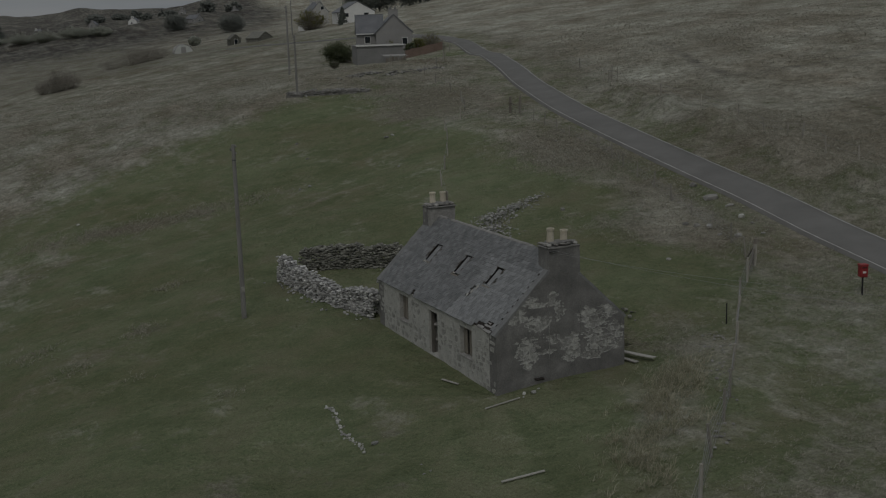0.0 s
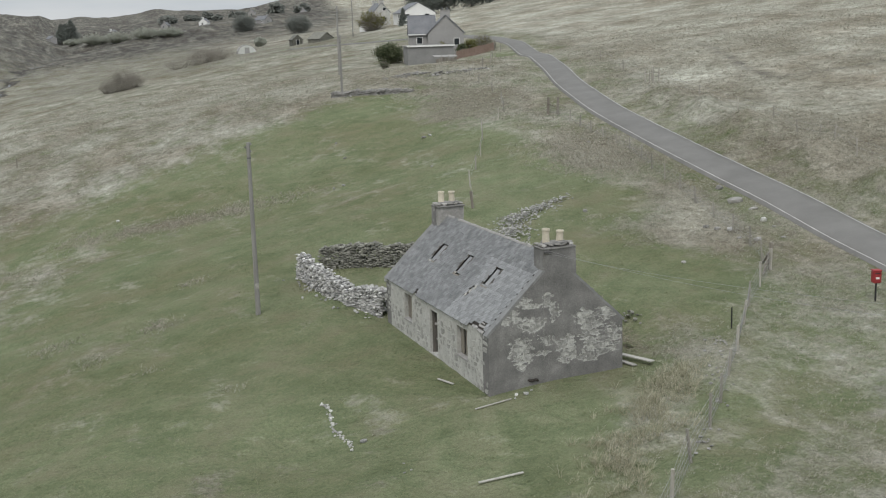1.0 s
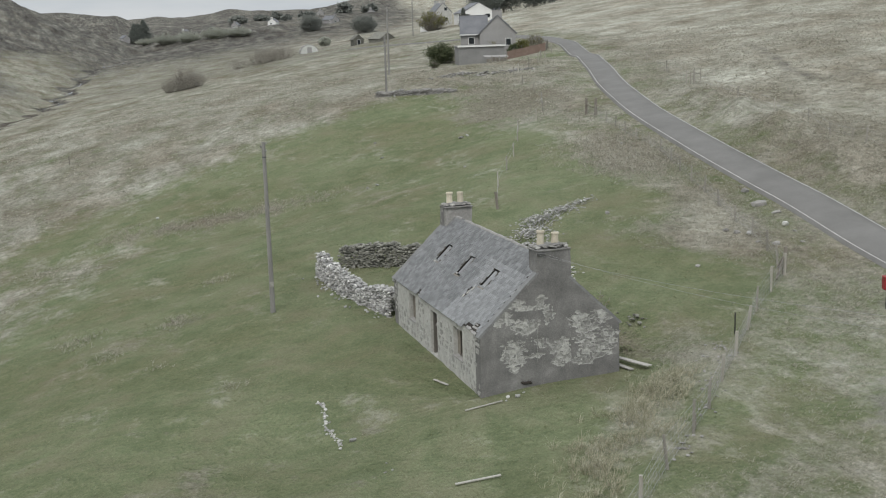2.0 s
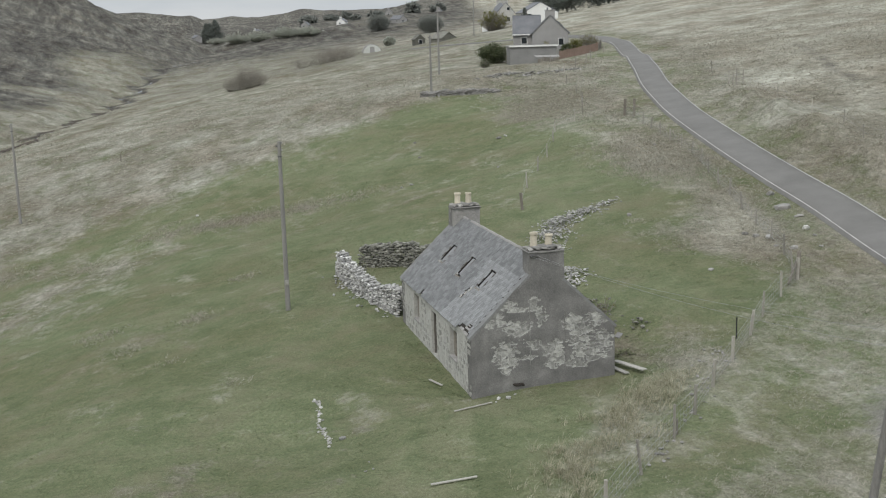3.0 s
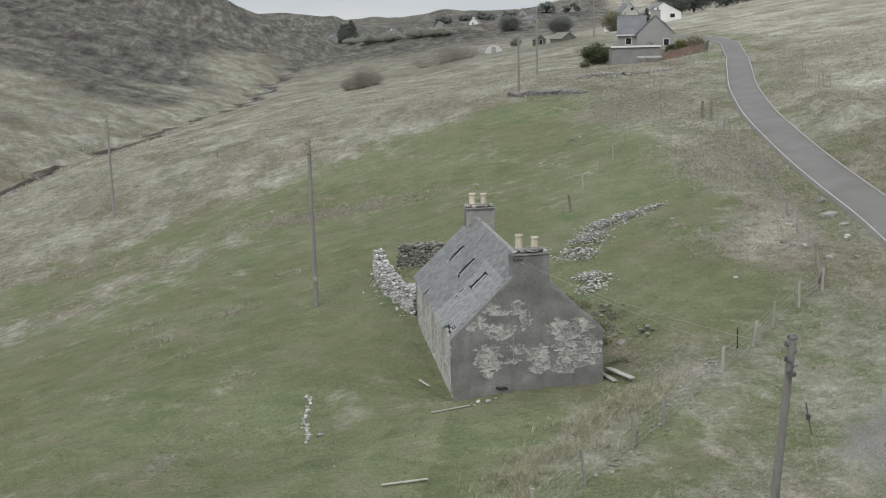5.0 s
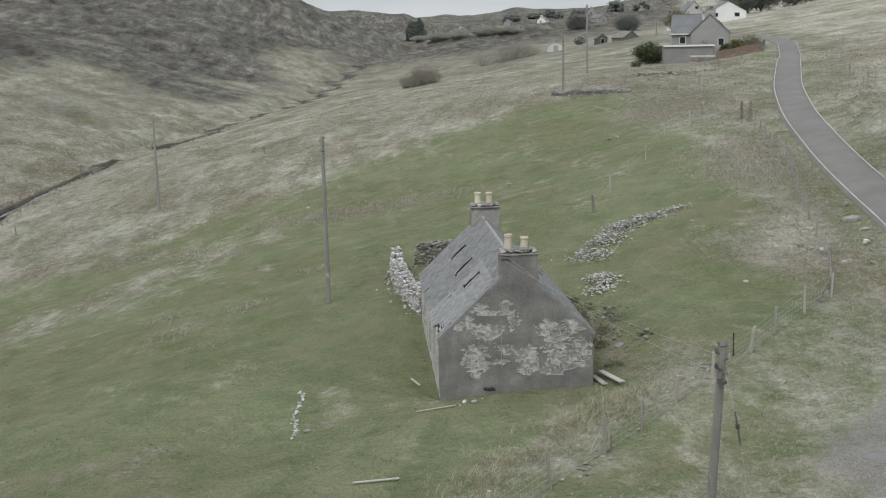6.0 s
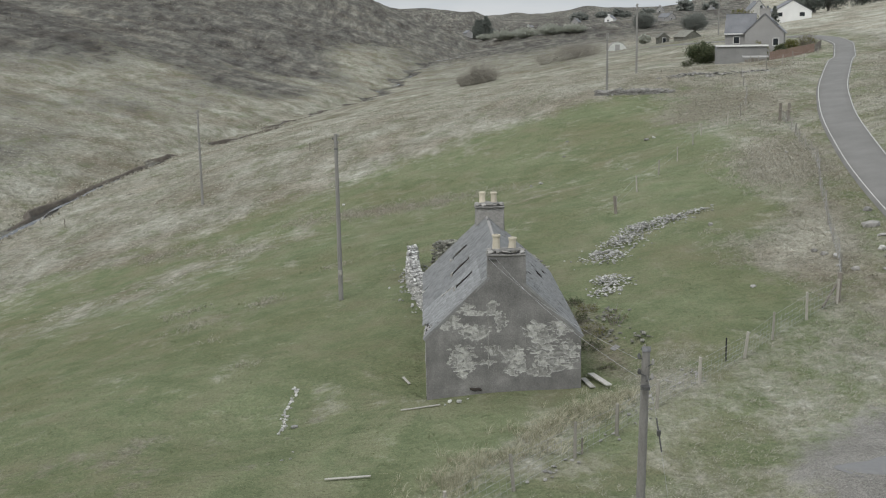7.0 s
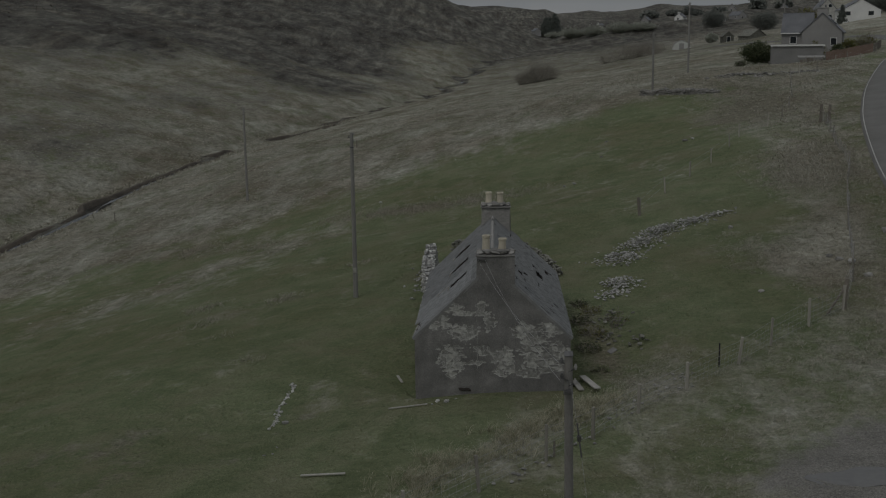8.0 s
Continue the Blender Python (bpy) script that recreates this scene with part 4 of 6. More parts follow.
for side, near_top, far_top in ((-1, 3.42, 3.48), (1, 3.02, 3.06)):
    verge(side, -0.012, 0.30, near_top, 1.0 + side)
    verge(side, CL - 0.30, CL + 0.035, far_top, 5.0 + side)
n_ridge = 24
for i in range(n_ridge):
    y0 = 0.86 + (CL - 1.72) * i / n_ridge
    y1 = 0.86 + (CL - 1.72) * (i + 1) / n_ridge - 0.012
    if i in (2, 21):
        continue
    bm = bmesh.new()
    prof = [(-0.075, -0.07), (-0.025, -0.005), (0.025, -0.005), (0.075, -0.07), (0.06, -0.085), (0.0, -0.03), (-0.06, -0.085)]
    ring = [[bm.verts.new((CW / 2 + px, y, RIDGE + 0.085 + pz + 0.01 * math.sin(i * 2.1))) for px, pz in prof] for y in (y0, y1)]
    for k in range(len(prof)):
        q = (k + 1) % len(prof)
        bm.faces.new((ring[0][k], ring[0][q], ring[1][q], ring[1][k]))
    for rr in ring:
        bm.faces.new(rr)
    bmesh.ops.recalc_face_normals(bm, faces=bm.faces)
    part("ridge_tile", bm, CEMENT, cottage)
for a, b, c, d in SKYLIGHTS:
    bm = roof_bar(-1, c - 0.07, c, a - 0.05, b + 0.05, 0.0, 0.055)
    frame_ob = part("skylight", bm, WOOD, cottage, "rotten skylight frame with no glass")
    for r0, r1, y0, y1 in ((d, d + 0.05, a - 0.05, b + 0.05), (c, d, a - 0.05, a), (c, d, b, b + 0.05)):
        part("skylight_bar", roof_bar(-1, r0, r1, y0, y1, 0.0, 0.05), WOOD_DARK, frame_ob)
for a, b, c, d in SKYLIGHTS:
    part("skylight_panel", roof_bar(-1, c + 0.10, d - 0.06, a + 0.17, b - 0.12, -0.035, -0.005), SLATE, cottage, "fallen grey panel inside the skylight")
# strips of pale board and flashing that lie on the slates
for r0, r1, y0, y1 in ((1.42, 1.62, 3.60, 3.72), (1.18, 1.36, 3.74, 3.87), (0.98, 1.12, 3.88, 4.0), (1.70, 1.78, 6.12, 6.34), (1.68, 1.77, 9.2, 9.44)):
    part("loose_slate", roof_bar(-1, r0, r1, y0, y1, 0.06, 0.075), PLANK, cottage, "pale slipped slate")
# pale mortar and wall head laid bare at the torn eaves, with dark cracks between
for k, (r0, r1, y0, y1) in enumerate(((-0.06, 0.05, 0.40, 1.0), (0.0, 0.10, 1.08, 1.60), (0.14, 0.24, 0.55, 1.15), (0.30, 0.36, 0.8, 1.2))):
    bm = roof_bar(-1, r0, r1, y0, y1, 0.021, 0.036)
    bmesh.ops.subdivide_edges(bm, edges=bm.edges, cuts=4, use_grid_fill=True)
    rough_up(bm, 0.035, 5.0, k)
    part("wall_head", bm, CEMENT, cottage, "crumbling pale mortar of the wall head")


def chimney(y0, y1, x0, x1, base, top, pots, stone=HARL, rough=0.02):
    bm = boxed((x0, y0, base), (x1, y1, top), 0.03)
    bmesh.ops.subdivide_edges(bm, edges=bm.edges, cuts=5, use_grid_fill=True)
    rough_up(bm, rough, 3.1, y0 + 7)
    st = part("chimney", bm, stone, cottage, "grey harled chimney stack")
    bm = boxed((x0 - 0.05, y0 - 0.08, top), (x1 + 0.03, y1 + 0.03, top + 0.05), 0.01)
    bmesh.ops.subdivide_edges(bm, edges=bm.edges, cuts=3)
    rough_up(bm, 0.015, 4, y0)
    part("cap", bm, CAPSTONE, st, "cement chimney cap")
    bm = boxed((x0 + 0.18, y0 + 0.18, top + 0.07), (x1 - 0.18, y1 - 0.18, top + 0.22), 0.06)
    bmesh.ops.subdivide_edges(bm, edges=bm.edges, cuts=2)
    rough_up(bm, 0.07, 4, y0 + 2)
    part("flaunching", bm, CAPSTONE, st)
    rng = random.Random(int(y0 * 10) + 90)
    mats = []
    for k in range(16):
        f = k / 16 * 4
        u = f % 1
        ex, ey = ((u, 0), (1, u), (1 - u, 1), (0, 1 - u))[int(f)]
        px, py = x0 + 0.10 + (x1 - x0 - 0.20) * ex, y0 + 0.10 + (y1 - y0 - 0.20) * ey
        mats.append(stone_matrix(rng, (px, py, top + 0.12), rng.uniform(0.2, 0.38), 0.72))
    stones(st, mats, ROCK_GREY, "cope_stone")
    for px, hgt, lean in pots:
        bm = bmesh.new()
        cy = (y0 + y1) / 2
        prof = [(0.155, 0.0), (0.150, hgt * 0.15), (0.135, hgt * 0.8), (0.165, hgt * 0.84), (0.165, hgt * 0.97), (0.15, hgt), (0.11, hgt), (0.10, hgt * 0.5)]
        n = 16
        rings = [[bm.verts.new((px + r * math.cos(6.2832 * k / n) + lean * h, cy + r * math.sin(6.2832 * k / n), top + 0.2 + h)) for k in range(n)] for r, h in prof]
        for a, b in zip(rings, rings[1:]):
            for k in range(n):
                bm.faces.new((a[k], a[(k + 1) % n], b[(k + 1) % n], b[k]))
        part("chimney_pot", bm, POT, st, "cream clay chimney pot")
    return st


chimney(0.03, 0.86, 2.46, 3.89, 3.6, 5.47, [(2.80, 0.56, 0.02), (3.42, 0.44, 0.05)], GABLE, 0.004)
chimney(CL - 0.86, CL - 0.03, 2.50, 3.86, 3.6, 5.60, [(2.84, 0.52, 0.0), (3.40, 0.50, -0.02)], STONE, 0.05)
part("floor", boxed((0.55, 0.55, -0.5), (CW - 0.55, CL - 0.55, -0.02)), GRAVEL, cottage, "bare earth floor")
part("partition", boxed((0.6, 4.7, -0.2), (CW - 0.6, 4.9, EAVE - 0.1)), STONE, cottage)


def boarding(y0, y1, z0, z1, gaps):
    """Upright grey boards nailed in a window opening, in its frame."""
    win = part("window", boxed((0.22, y0, z1 - 0.07), (0.32, y1, z1 - 0.002)), WOOD_DARK, cottage, "window opening closed with weathered grey boards")
    part("sill", boxed((-0.04, y0 + 0.002, z0 - 0.06), (0.3, y1 - 0.002, z0 + 0.03), 0.01), CEMENT, win)
    for a, b in ((y0 + 0.002, y0 + 0.06), (y1 - 0.06, y1 - 0.002)):
        part("window_jamb", boxed((0.22, a, z0 + 0.03), (0.32, b, z1 - 0.07)), WOOD_DARK, win)
    n = 6
    wide = (y1 - y0 - 0.12) / n
    rng = random.Random(int(y0 * 10))
    for i in range(n):
        if i in gaps:
            continue
        a = y0 + 0.06 + wide * i
        bm = boxed((0.17, a + 0.008, z0 + 0.03 + rng.uniform(0, 0.05)), (0.20, a + wide - 0.008, z1 - 0.02 - rng.uniform(0, 0.04)), 0.004)
        part("board", bm, WOOD, win)


boarding(*FRONT_HOLES[0], (0, 3))
boarding(*FRONT_HOLES[2], (1,))


def door_way():
    a, b, z0, z1 = FRONT_HOLES[1]
    d = part("doorway", boxed((0.12, a + 0.002, z1 - 0.10), (0.3, b - 0.002, z1 - 0.002)), WOOD_DARK, cottage, "open doorway half blocked with stones")
    for y in ((a + 0.002, a + 0.08), (b - 0.08, b - 0.002)):
        part("door_jamb", boxed((0.12, y[0], z0), (0.3, y[1], z1 - 0.10)), WOOD_DARK, d)
    rng = random.Random(3)
    mats = []
    for k in range(24):
        z = -0.02 + (k // 3) * 0.17
        mats.append(stone_matrix(rng, (0.42 + rng.uniform(-0.1, 0.12), a + 0.12 + 0.3 * (k % 3) + rng.uniform(-0.04, 0.04), z + 0.08), rng.uniform(0.26, 0.36), 0.75))
    stones(d, mats, ROCK_GREY, "blocking_stone")


door_way()


# drain hole low in the gable: a near-black lump painted as its shade
hole = boxed((1.72, -0.05, 0.10), (2.12, 0.05, 0.25), 0.03)
bmesh.ops.subdivide_edges(hole, edges=hole.edges, cuts=3, use_grid_fill=True)
rough_up(hole, 0.11, 5.0, 2.0)
part("drain_hole_dark", hole, DARK, cottage, "near-black lump painted as a shaded drain hole at the gable's foot")

# ---- puddle in the pull-in ----
def build_puddle():
    n = 40
    cx, cy = PUDDLE
    z = POOL_LEVEL + 0.035
    vs = [(cx, cy, z)]
    for i in range(n):
        a = 6.2832 * i / n
        r = 1 + 0.14 * math.sin(2 * a + 1) + 0.10 * math.sin(5 * a)
        vs.append((cx + 1.75 * r * math.cos(a), cy + 0.85 * r * math.sin(a) + 0.25 * math.cos(a), z))
    ob = mesh_part("puddle", vs, [(0, 1 + i, 1 + (i + 1) % n) for i in range(n)], SKY_GREY)
    tagged(ob, "shallow rain puddle on the gravel", "puddle", kind="structure")


build_puddle()


# ---- dry-stone walls, rubble and loose stones ----
def wall_run(name, label, path, height, width, meshes, seed, singles=150, collapse=0.35, size=0.3, spill=0.5, material=PALE):
    """A tumbled dry-stone wall along a path of (x, y, height factor)."""
    rng = random.Random(seed)
    run = thing(name, label, "stone wall", (path[0][0], path[0][1], land1(path[0][0], path[0][1])))
    base = run.matrix_basis.translation.copy()
    mats = []
    for (ax, ay, ah), (bx, by, bh) in zip(path, path[1:]):
        ll = math.hypot(bx - ax, by - ay)
        px, py = (by - ay) / ll, -(bx - ax) / ll
        s = 0.0
        while s < ll:
            f = s / ll
            x, y, hh = ax + (bx - ax) * f, ay + (by - ay) * f, height * (ah + (bh - ah) * f)
            hh *= 1 - collapse * max(0, noise.noise(Vector((x * 0.9, y * 0.9, seed)))) * 1.6
            z = -rng.uniform(0, 0.15)
            while z < hh:
                st = size * rng.uniform(0.7, 1.25)
                lean = 1 - 0.35 * z / max(height, 0.1)
                for side in (-1, 0, 1):
                    o = side * width / 2 * lean + rng.uniform(-0.06, 0.06)
                    if side == 0 and z + 0.45 < hh:
                        continue
                    qx, qy = x + px * o, y + py * o
                    mats.append((z, stone_matrix(rng, Vector((qx, qy, land1(qx, qy) + z + 0.08)) - base, st, 0.85)))
                z += size * 0.52 * rng.uniform(0.6, 1.4)
            if rng.random() < spill:
                o = rng.choice((-1, 1)) * (width / 2 + abs(rng.gauss(0, 0.35)))
                qx, qy = x + px * o, y + py * o
                mats.append((0, stone_matrix(rng, Vector((qx, qy, land1(qx, qy) + 0.05)) - base, size * rng.uniform(0.5, 1.1), 0.8)))
            s += size * 0.66
    rng.shuffle(mats)
    stones(run, [m for _, m in mats[:singles]], meshes)
    if len(mats) > singles:
        tagged(joined_rocks("stonework", [m for _, m in mats[singles:]], material, run, "packed weathered stones"), kind="stuff")
    return run


def rubble(name, label, spots, count, size, meshes, seed, singles=120, material=PALE):
    """A low spread heap of stones. spots: x, y, reach across, reach along, turn, height."""
    rng = random.Random(seed)
    x0, y0 = spots[0][:2]
    heap = thing(name, label, "rubble heap", (x0, y0, land1(x0, y0)))
    base = heap.matrix_basis.translation.copy()
    mats = []
    total = sum(s[2] * s[3] for s in spots)
    for cx, cy, rx, ry, turn, hgt in spots:
        for _ in range(int(count * rx * ry / total)):
            u, v = rng.gauss(0, 0.5), rng.gauss(0, 0.5)
            x = cx + u * rx * math.cos(turn) - v * ry * math.sin(turn)
            y = cy + u * rx * math.sin(turn) + v * ry * math.cos(turn)
            up = hgt * max(0, 1 - (u * u + v * v)) * rng.random()
            mats.append(stone_matrix(rng, Vector((x, y, land1(x, y) + up + 0.03)) - base, size * rng.uniform(0.5, 1.35), 0.75))
    rng.shuffle(mats)
    stones(heap, mats[:singles], meshes)
    if len(mats) > singles:
        tagged(joined_rocks("small_rubble", mats[singles:], material, heap, "loose pale stones"), kind="stuff")
    return heap


wall_run("byre_wall", "tumbled pale stone wall of a roofless byre beside the cottage", [(-0.75, 25.7, 1.1), (-0.75, 22.0, 1.0), (-0.5, 19.2, 0.8), (-0.3, 17.2, 0.6), (0.0, 15.4, 0.9), (0.3, 13.2, 1.0)], 1.25, 0.62, ROCK_WHITE, 21, 290, 0.25, 0.23, 0.9, WHITEWASHED)
wall_run("byre_wall", "dark mossy rubble back wall of the roofless byre", [(0.7, 26.3, 0.9), (1.8, 25.1, 1.0), (3.0, 23.7, 1.0), (4.7, 21.4, 0.9), (5.8, 19.4, 0.6), (6.3, 17.5, 0.3)], 1.3, 0.6, ROCK_MOSSY, 22, 200, 0.25, 0.27, 0.3, MOSSY)
wall_run("byre_wall", "low grey stub of wall against the cottage gable", [(0.5, 13.0, 1.0), (0.75, 12.9, 1.0)], 1.3, 0.5, ROCK_MOSSY, 23, 40, 0.1, 0.28, 0.3, STONE)
rubble("rubble_heap", "long spill of pale stones from a fallen field wall", [(10.0, 19.4, 1.2, 1.6, 0.3, 0.25), (11.4, 22.0, 1.2, 1.9, -0.5, 0.4), (12.9, 24.6, 1.3, 1.9, -0.7, 0.45), (14.6, 25.6, 1.0, 1.6, -1.2, 0.3), (16.3, 26.0, 0.7, 1.4, -1.4, 0.15)], 1200, 0.145, ROCK_PALE, 31, 240, PALE)
rubble("rubble_heap", "small heap of pale stones behind the cottage", [(9.4, 14.0, 1.1, 1.3, 0.2, 0.3), (8.9, 12.2, 0.7, 0.8, 0, 0.15)], 260, 0.15, ROCK_PALE, 32, 80, PALE)
rubble("rubble_heap", "scatter of grey stones at the back wall", [(8.4, 8.4, 0.9, 1.4, 0.1, 0.2), (9.0, 4.8, 0.8, 0.8, 0, 0.25), (8.0, 6.0, 0.6, 1.2, 0, 0.1)], 90, 0.18, ROCK_MOSSY, 33, 60, MOSSY)
rubble("rubble_heap", "thin scatter of stones along the fence bank", [(9.6, -1.6, 0.7, 1.8, -0.75, 0.05), (6.6, -6.0, 0.4, 1.6, -0.75, 0.05), (7.8, -4.2, 0.5, 1.4, -0.75, 0.05), (3.9, -9.2, 0.35, 1.8, -0.8, 0.05)], 64, 0.14, ROCK_GREY, 34, 30, STONE)
wall_run("field_wall", "old low stone wall at the head of the field", [(19.3, 85.6, 0.8), (21.6, 83.4, 1.0), (24.0, 80.8, 0.8), (26.5, 79.0, 0.4)], 0.55, 0.6, ROCK_GREY, 41, 80, 0.5, 0.30, 0.9, STONE)
rubble("rubble_heap", "overgrown stones below the grey house", [(30.0, 90.0, 2.5, 1.5, 0, 0.3), (33.5, 86.5, 3.0, 1.2, -0.4, 0.3), (37.0, 86.0, 2.0, 1.2, 0, 0.2)], 150, 0.40, ROCK_GREY, 42, 60, STONE)


def loose_stone(x, y, size, label, seed, pale=True, sink=0.3, name="loose_stone", group=""):
    rng = random.Random(seed)
    ob = new(name, (ROCK_PALE if pale else ROCK_GREY)[seed % 10])
    ob.matrix_basis = stone_matrix(rng, Vector((x, y, land1(x, y) + size * (0.35 - sink))), size, 1.0)
    return tagged(ob, label, "stone", group)


rng_row = random.Random(77)
for i in range(74):
    f = i / 73
    x = -5.70 - 0.10 * f + 0.10 * math.sin(f * 9) + rng_row.gauss(0, 0.06)
    y = 4.5 - 4.4 * f + rng_row.uniform(-0.1, 0.1)
    loose_stone(x, y, rng_row.uniform(0.07, 0.17), "whitish stone in a row set in the turf", 200 + i, True, 0.2, "kerb_stone", "row of white stones in the grass")
for k, (x, y, s) in enumerate(((-5.25, 0.2, 0.26), (-5.85, -0.15, 0.18), (-5.2, -4.3, 0.12), (-4.9, -4.2, 0.11), (-4.9, -3.4, 0.12), (0.9, -0.6, 0.20), (1.25, -0.75, 0.24), (0.7, -0.9, 0.14), (1.6, -0.5, 0.13))):
    loose_stone(x, y, s, "pale stone lying loose in short grass", 300 + k, True, 0.15)
for k, (x, y, s) in enumerate(((23.8, 16.9, 0.85), (24.7, 19.8, 0.6), (23.7, 15.0, 0.5), (22.9, 12.9, 0.6), (20.2, 13.5, 0.5), (20.6, 12.9, 0.45), (19.9, 14.2, 0.4), (20.7, 10.5, 0.5), (20.2, 11.5, 0.3), (22.6, 11.6, 0.3), (21.9, 9.9, 0.25), (16.6, 22.3, 0.35), (15.6, 9.9, 0.3))):
    loose_stone(x, y, s, "grey boulder on the verge below the road", 320 + k, k in (3, 5), 0.25, "boulder", "boulders beside the road")
for k, (x, y, s) in enumerate(((9.6, 50.7, 0.35), (8.8, 50.9, 0.3), (19.7, 58.4, 0.5), (20.4, 58.6, 0.4), (12.6, 60.0, 0.35), (13.6, 66.0, 0.3), (-7.5, 62.0, 0.3), (16.0, 47, 0.28), (26.1, 39, 0.4))):
    loose_stone(x, y, s, "grey stone lying out in the pasture", 340 + k, k % 3 == 0, 0.2)


# ---- planks on the grass ----
def plank(a, b, width, label, thick=0.04, lift=0.03):
    (ax, ay), (bx, by) = a, b
    p, q = Vector((ax, ay, land1(ax, ay) + lift)), Vector((bx, by, land1(bx, by) + lift))
    d = q - p
    bm = boxed((-d.length / 2, -width / 2, 0), (d.length / 2, width / 2, thick), 0.006)
    ob = part("plank", bm, PLANK)
    turn = d.to_track_quat("X", "Z").to_matrix().to_4x4()
    ob.matrix_basis = Matrix.Translation((p + q) / 2) @ turn
    return tagged(ob, label, "plank")


plank((-3.45, -6.77), (-1.9, -7.0), 0.10, "bleached grey plank lying in the grass", lift=0.06)
plank((-1.0, -0.87), (0.52, -0.94), 0.06, "thin weathered batten lying by the gable", lift=0.05)
plank((-0.98, 3.1), (-0.70, 2.1), 0.10, "short pale board before the front wall", lift=0.05)
plank((6.62, 1.25), (7.05, -0.76), 0.26, "broad bleached board leaning out from the corner", 0.05, 0.14)
plank((6.28, 1.0), (6.47, -0.35), 0.22, "short broken board beneath another one", 0.05, 0.04)


# ---- fences ----
def fence(name, label, line, height, radius, seed, wires=(0.35, 0.65, 0.92), square=True, material=POST, netting=False):
    rng = random.Random(seed)
    x0, y0 = line[0]
    ob = thing(name, label, "fence", (x0, y0, land1(x0, y0)))
    base = ob.matrix_basis.translation.copy()
    tops = []
    for k, (x, y) in enumerate(line):
        h = height * rng.uniform(0.9, 1.1)
        lean = Vector((rng.gauss(0, 0.05), rng.gauss(0, 0.05), 0))
        foot = Vector((x, y, land1(x, y) - 0.2)) - base
        top = foot + Vector((0, 0, h + 0.2)) + lean
        r = radius * rng.uniform(0.85, 1.2)
        bm = rodded(foot, top, r * 1.1, r, 6)
        part("post", bm, material, ob)
        tops.append((foot + Vector((0, 0, 0.2)), top))
    for (fa, ta), (fb, tb) in zip(tops, tops[1:]):
        for w in wires:
            part("wire", rodded(fa.lerp(ta, w), fb.lerp(tb, w), 0.006, None, 4), WIRE, ob)
        if netting:
            bm = bmesh.new()
            n = max(4, int((fb - fa).length / 0.3))
            for i in range(1, n):
                rod(bm, fa.lerp(fb, i / n), ta.lerp(tb, i / n) - Vector((0, 0, 0.22)), 0.004, None, 3)
            part("netting", bm, WIRE, ob)
    return ob


fence("stock_fence", "pale wooden post and wire netting stock fence", NEAR_FENCE, 1.12, 0.056, 51, (0.12, 0.3, 0.48, 0.66, 0.9), netting=True)
road_posts = smooth_line(ROAD_FENCE, 2.6)
fence("stock_fence", "old pale post and wire fence below the road", road_posts, 1.0, 0.05, 52, (0.2, 0.4, 0.6, 0.88), netting=True)
fence("field_fence", "thin grey posts of a broken field fence", [(12.4, 30.4), (14.9, 36.5), (17.3, 41.0), (19.6, 45.2), (21.9, 50.0), (23.4, 53.6), (26.4, 56.6), (28.3, 59.4), (29.8, 63.3), (31.5, 69), (33, 76), (34.5, 82)], 1.05, 0.05, 53, (0.5, 0.9))
fence("field_fence", "line of slender posts above the road", [(32.3, 13.5), (32.7, 16.7), (33.0, 19.2), (33.6, 21.3), (34.2, 24.3), (35.7, 28.9), (37.0, 35), (38.6, 42.5), (40.7, 53.7), (44, 64), (48.1, 76)], 1.1, 0.045, 54, (0.5, 0.9))
fence("field_fence", "post and wire fence between house and road", [(36, 84.5), (39, 88.5), (42.5, 94), (46, 101), (50, 109), (54.5, 117)], 1.1, 0.06, 55, (0.5, 0.9))


def single_post(name, label, x, y, h, r, material, lean=(0, 0), top=""):
    z = land1(x, y)
    ob = thing(name, label, "post", (x, y, z))
    part("shaft", rodded((0, 0, -0.25), (lean[0], lean[1], h), r * 1.1, r, 8), material, ob)
    return ob


sp = single_post("strainer_post", "stout leaning timber strainer post with a brace", 18.4, 6.5, 1.35, 0.10, WOOD, (0.08, 0.0))
part("brace", rodded((-0.9, -0.7, -0.05), (0.0, 0.0, 0.95), 0.055, 0.05, 6), WOOD, sp)
part("brace", rodded((0.35, 1.1, -0.05), (0.05, 0.0, 1.0), 0.055, 0.05, 6), WOOD, sp)
for x, y in ((30.0, 53.6), (30.35, 52.4)):
    gp = single_post("gate_post", "dark weathered timber gate post", x, y, 1.5, 0.12, WOOD, (0.05, 0))
    part("rail", rodded((-0.1, 0, 1.0), (0.25, -1.0, 0.7), 0.05, 0.04, 6), WOOD, gp)
single_post("old_post", "dark split stump of an old fence post", 12.4, 30.2, 1.15, 0.09, WOOD, (-0.12, 0.1))
single_post("stake", "short grey stake beside a taller post", 5.05, -7.75, 0.55, 0.035, WOOD)
single_post("stake", "black plastic stake with a white rag", 11.9, 0.6, 0.95, 0.03, BLACK)
single_post("stake", "lone grey stake in the moor grass", -14.3, 100.9, 1.0, 0.06, WOOD)
single_post("stake", "lone grey stake near the stream", -41.5, 88.3, 1.0, 0.06, WOOD)


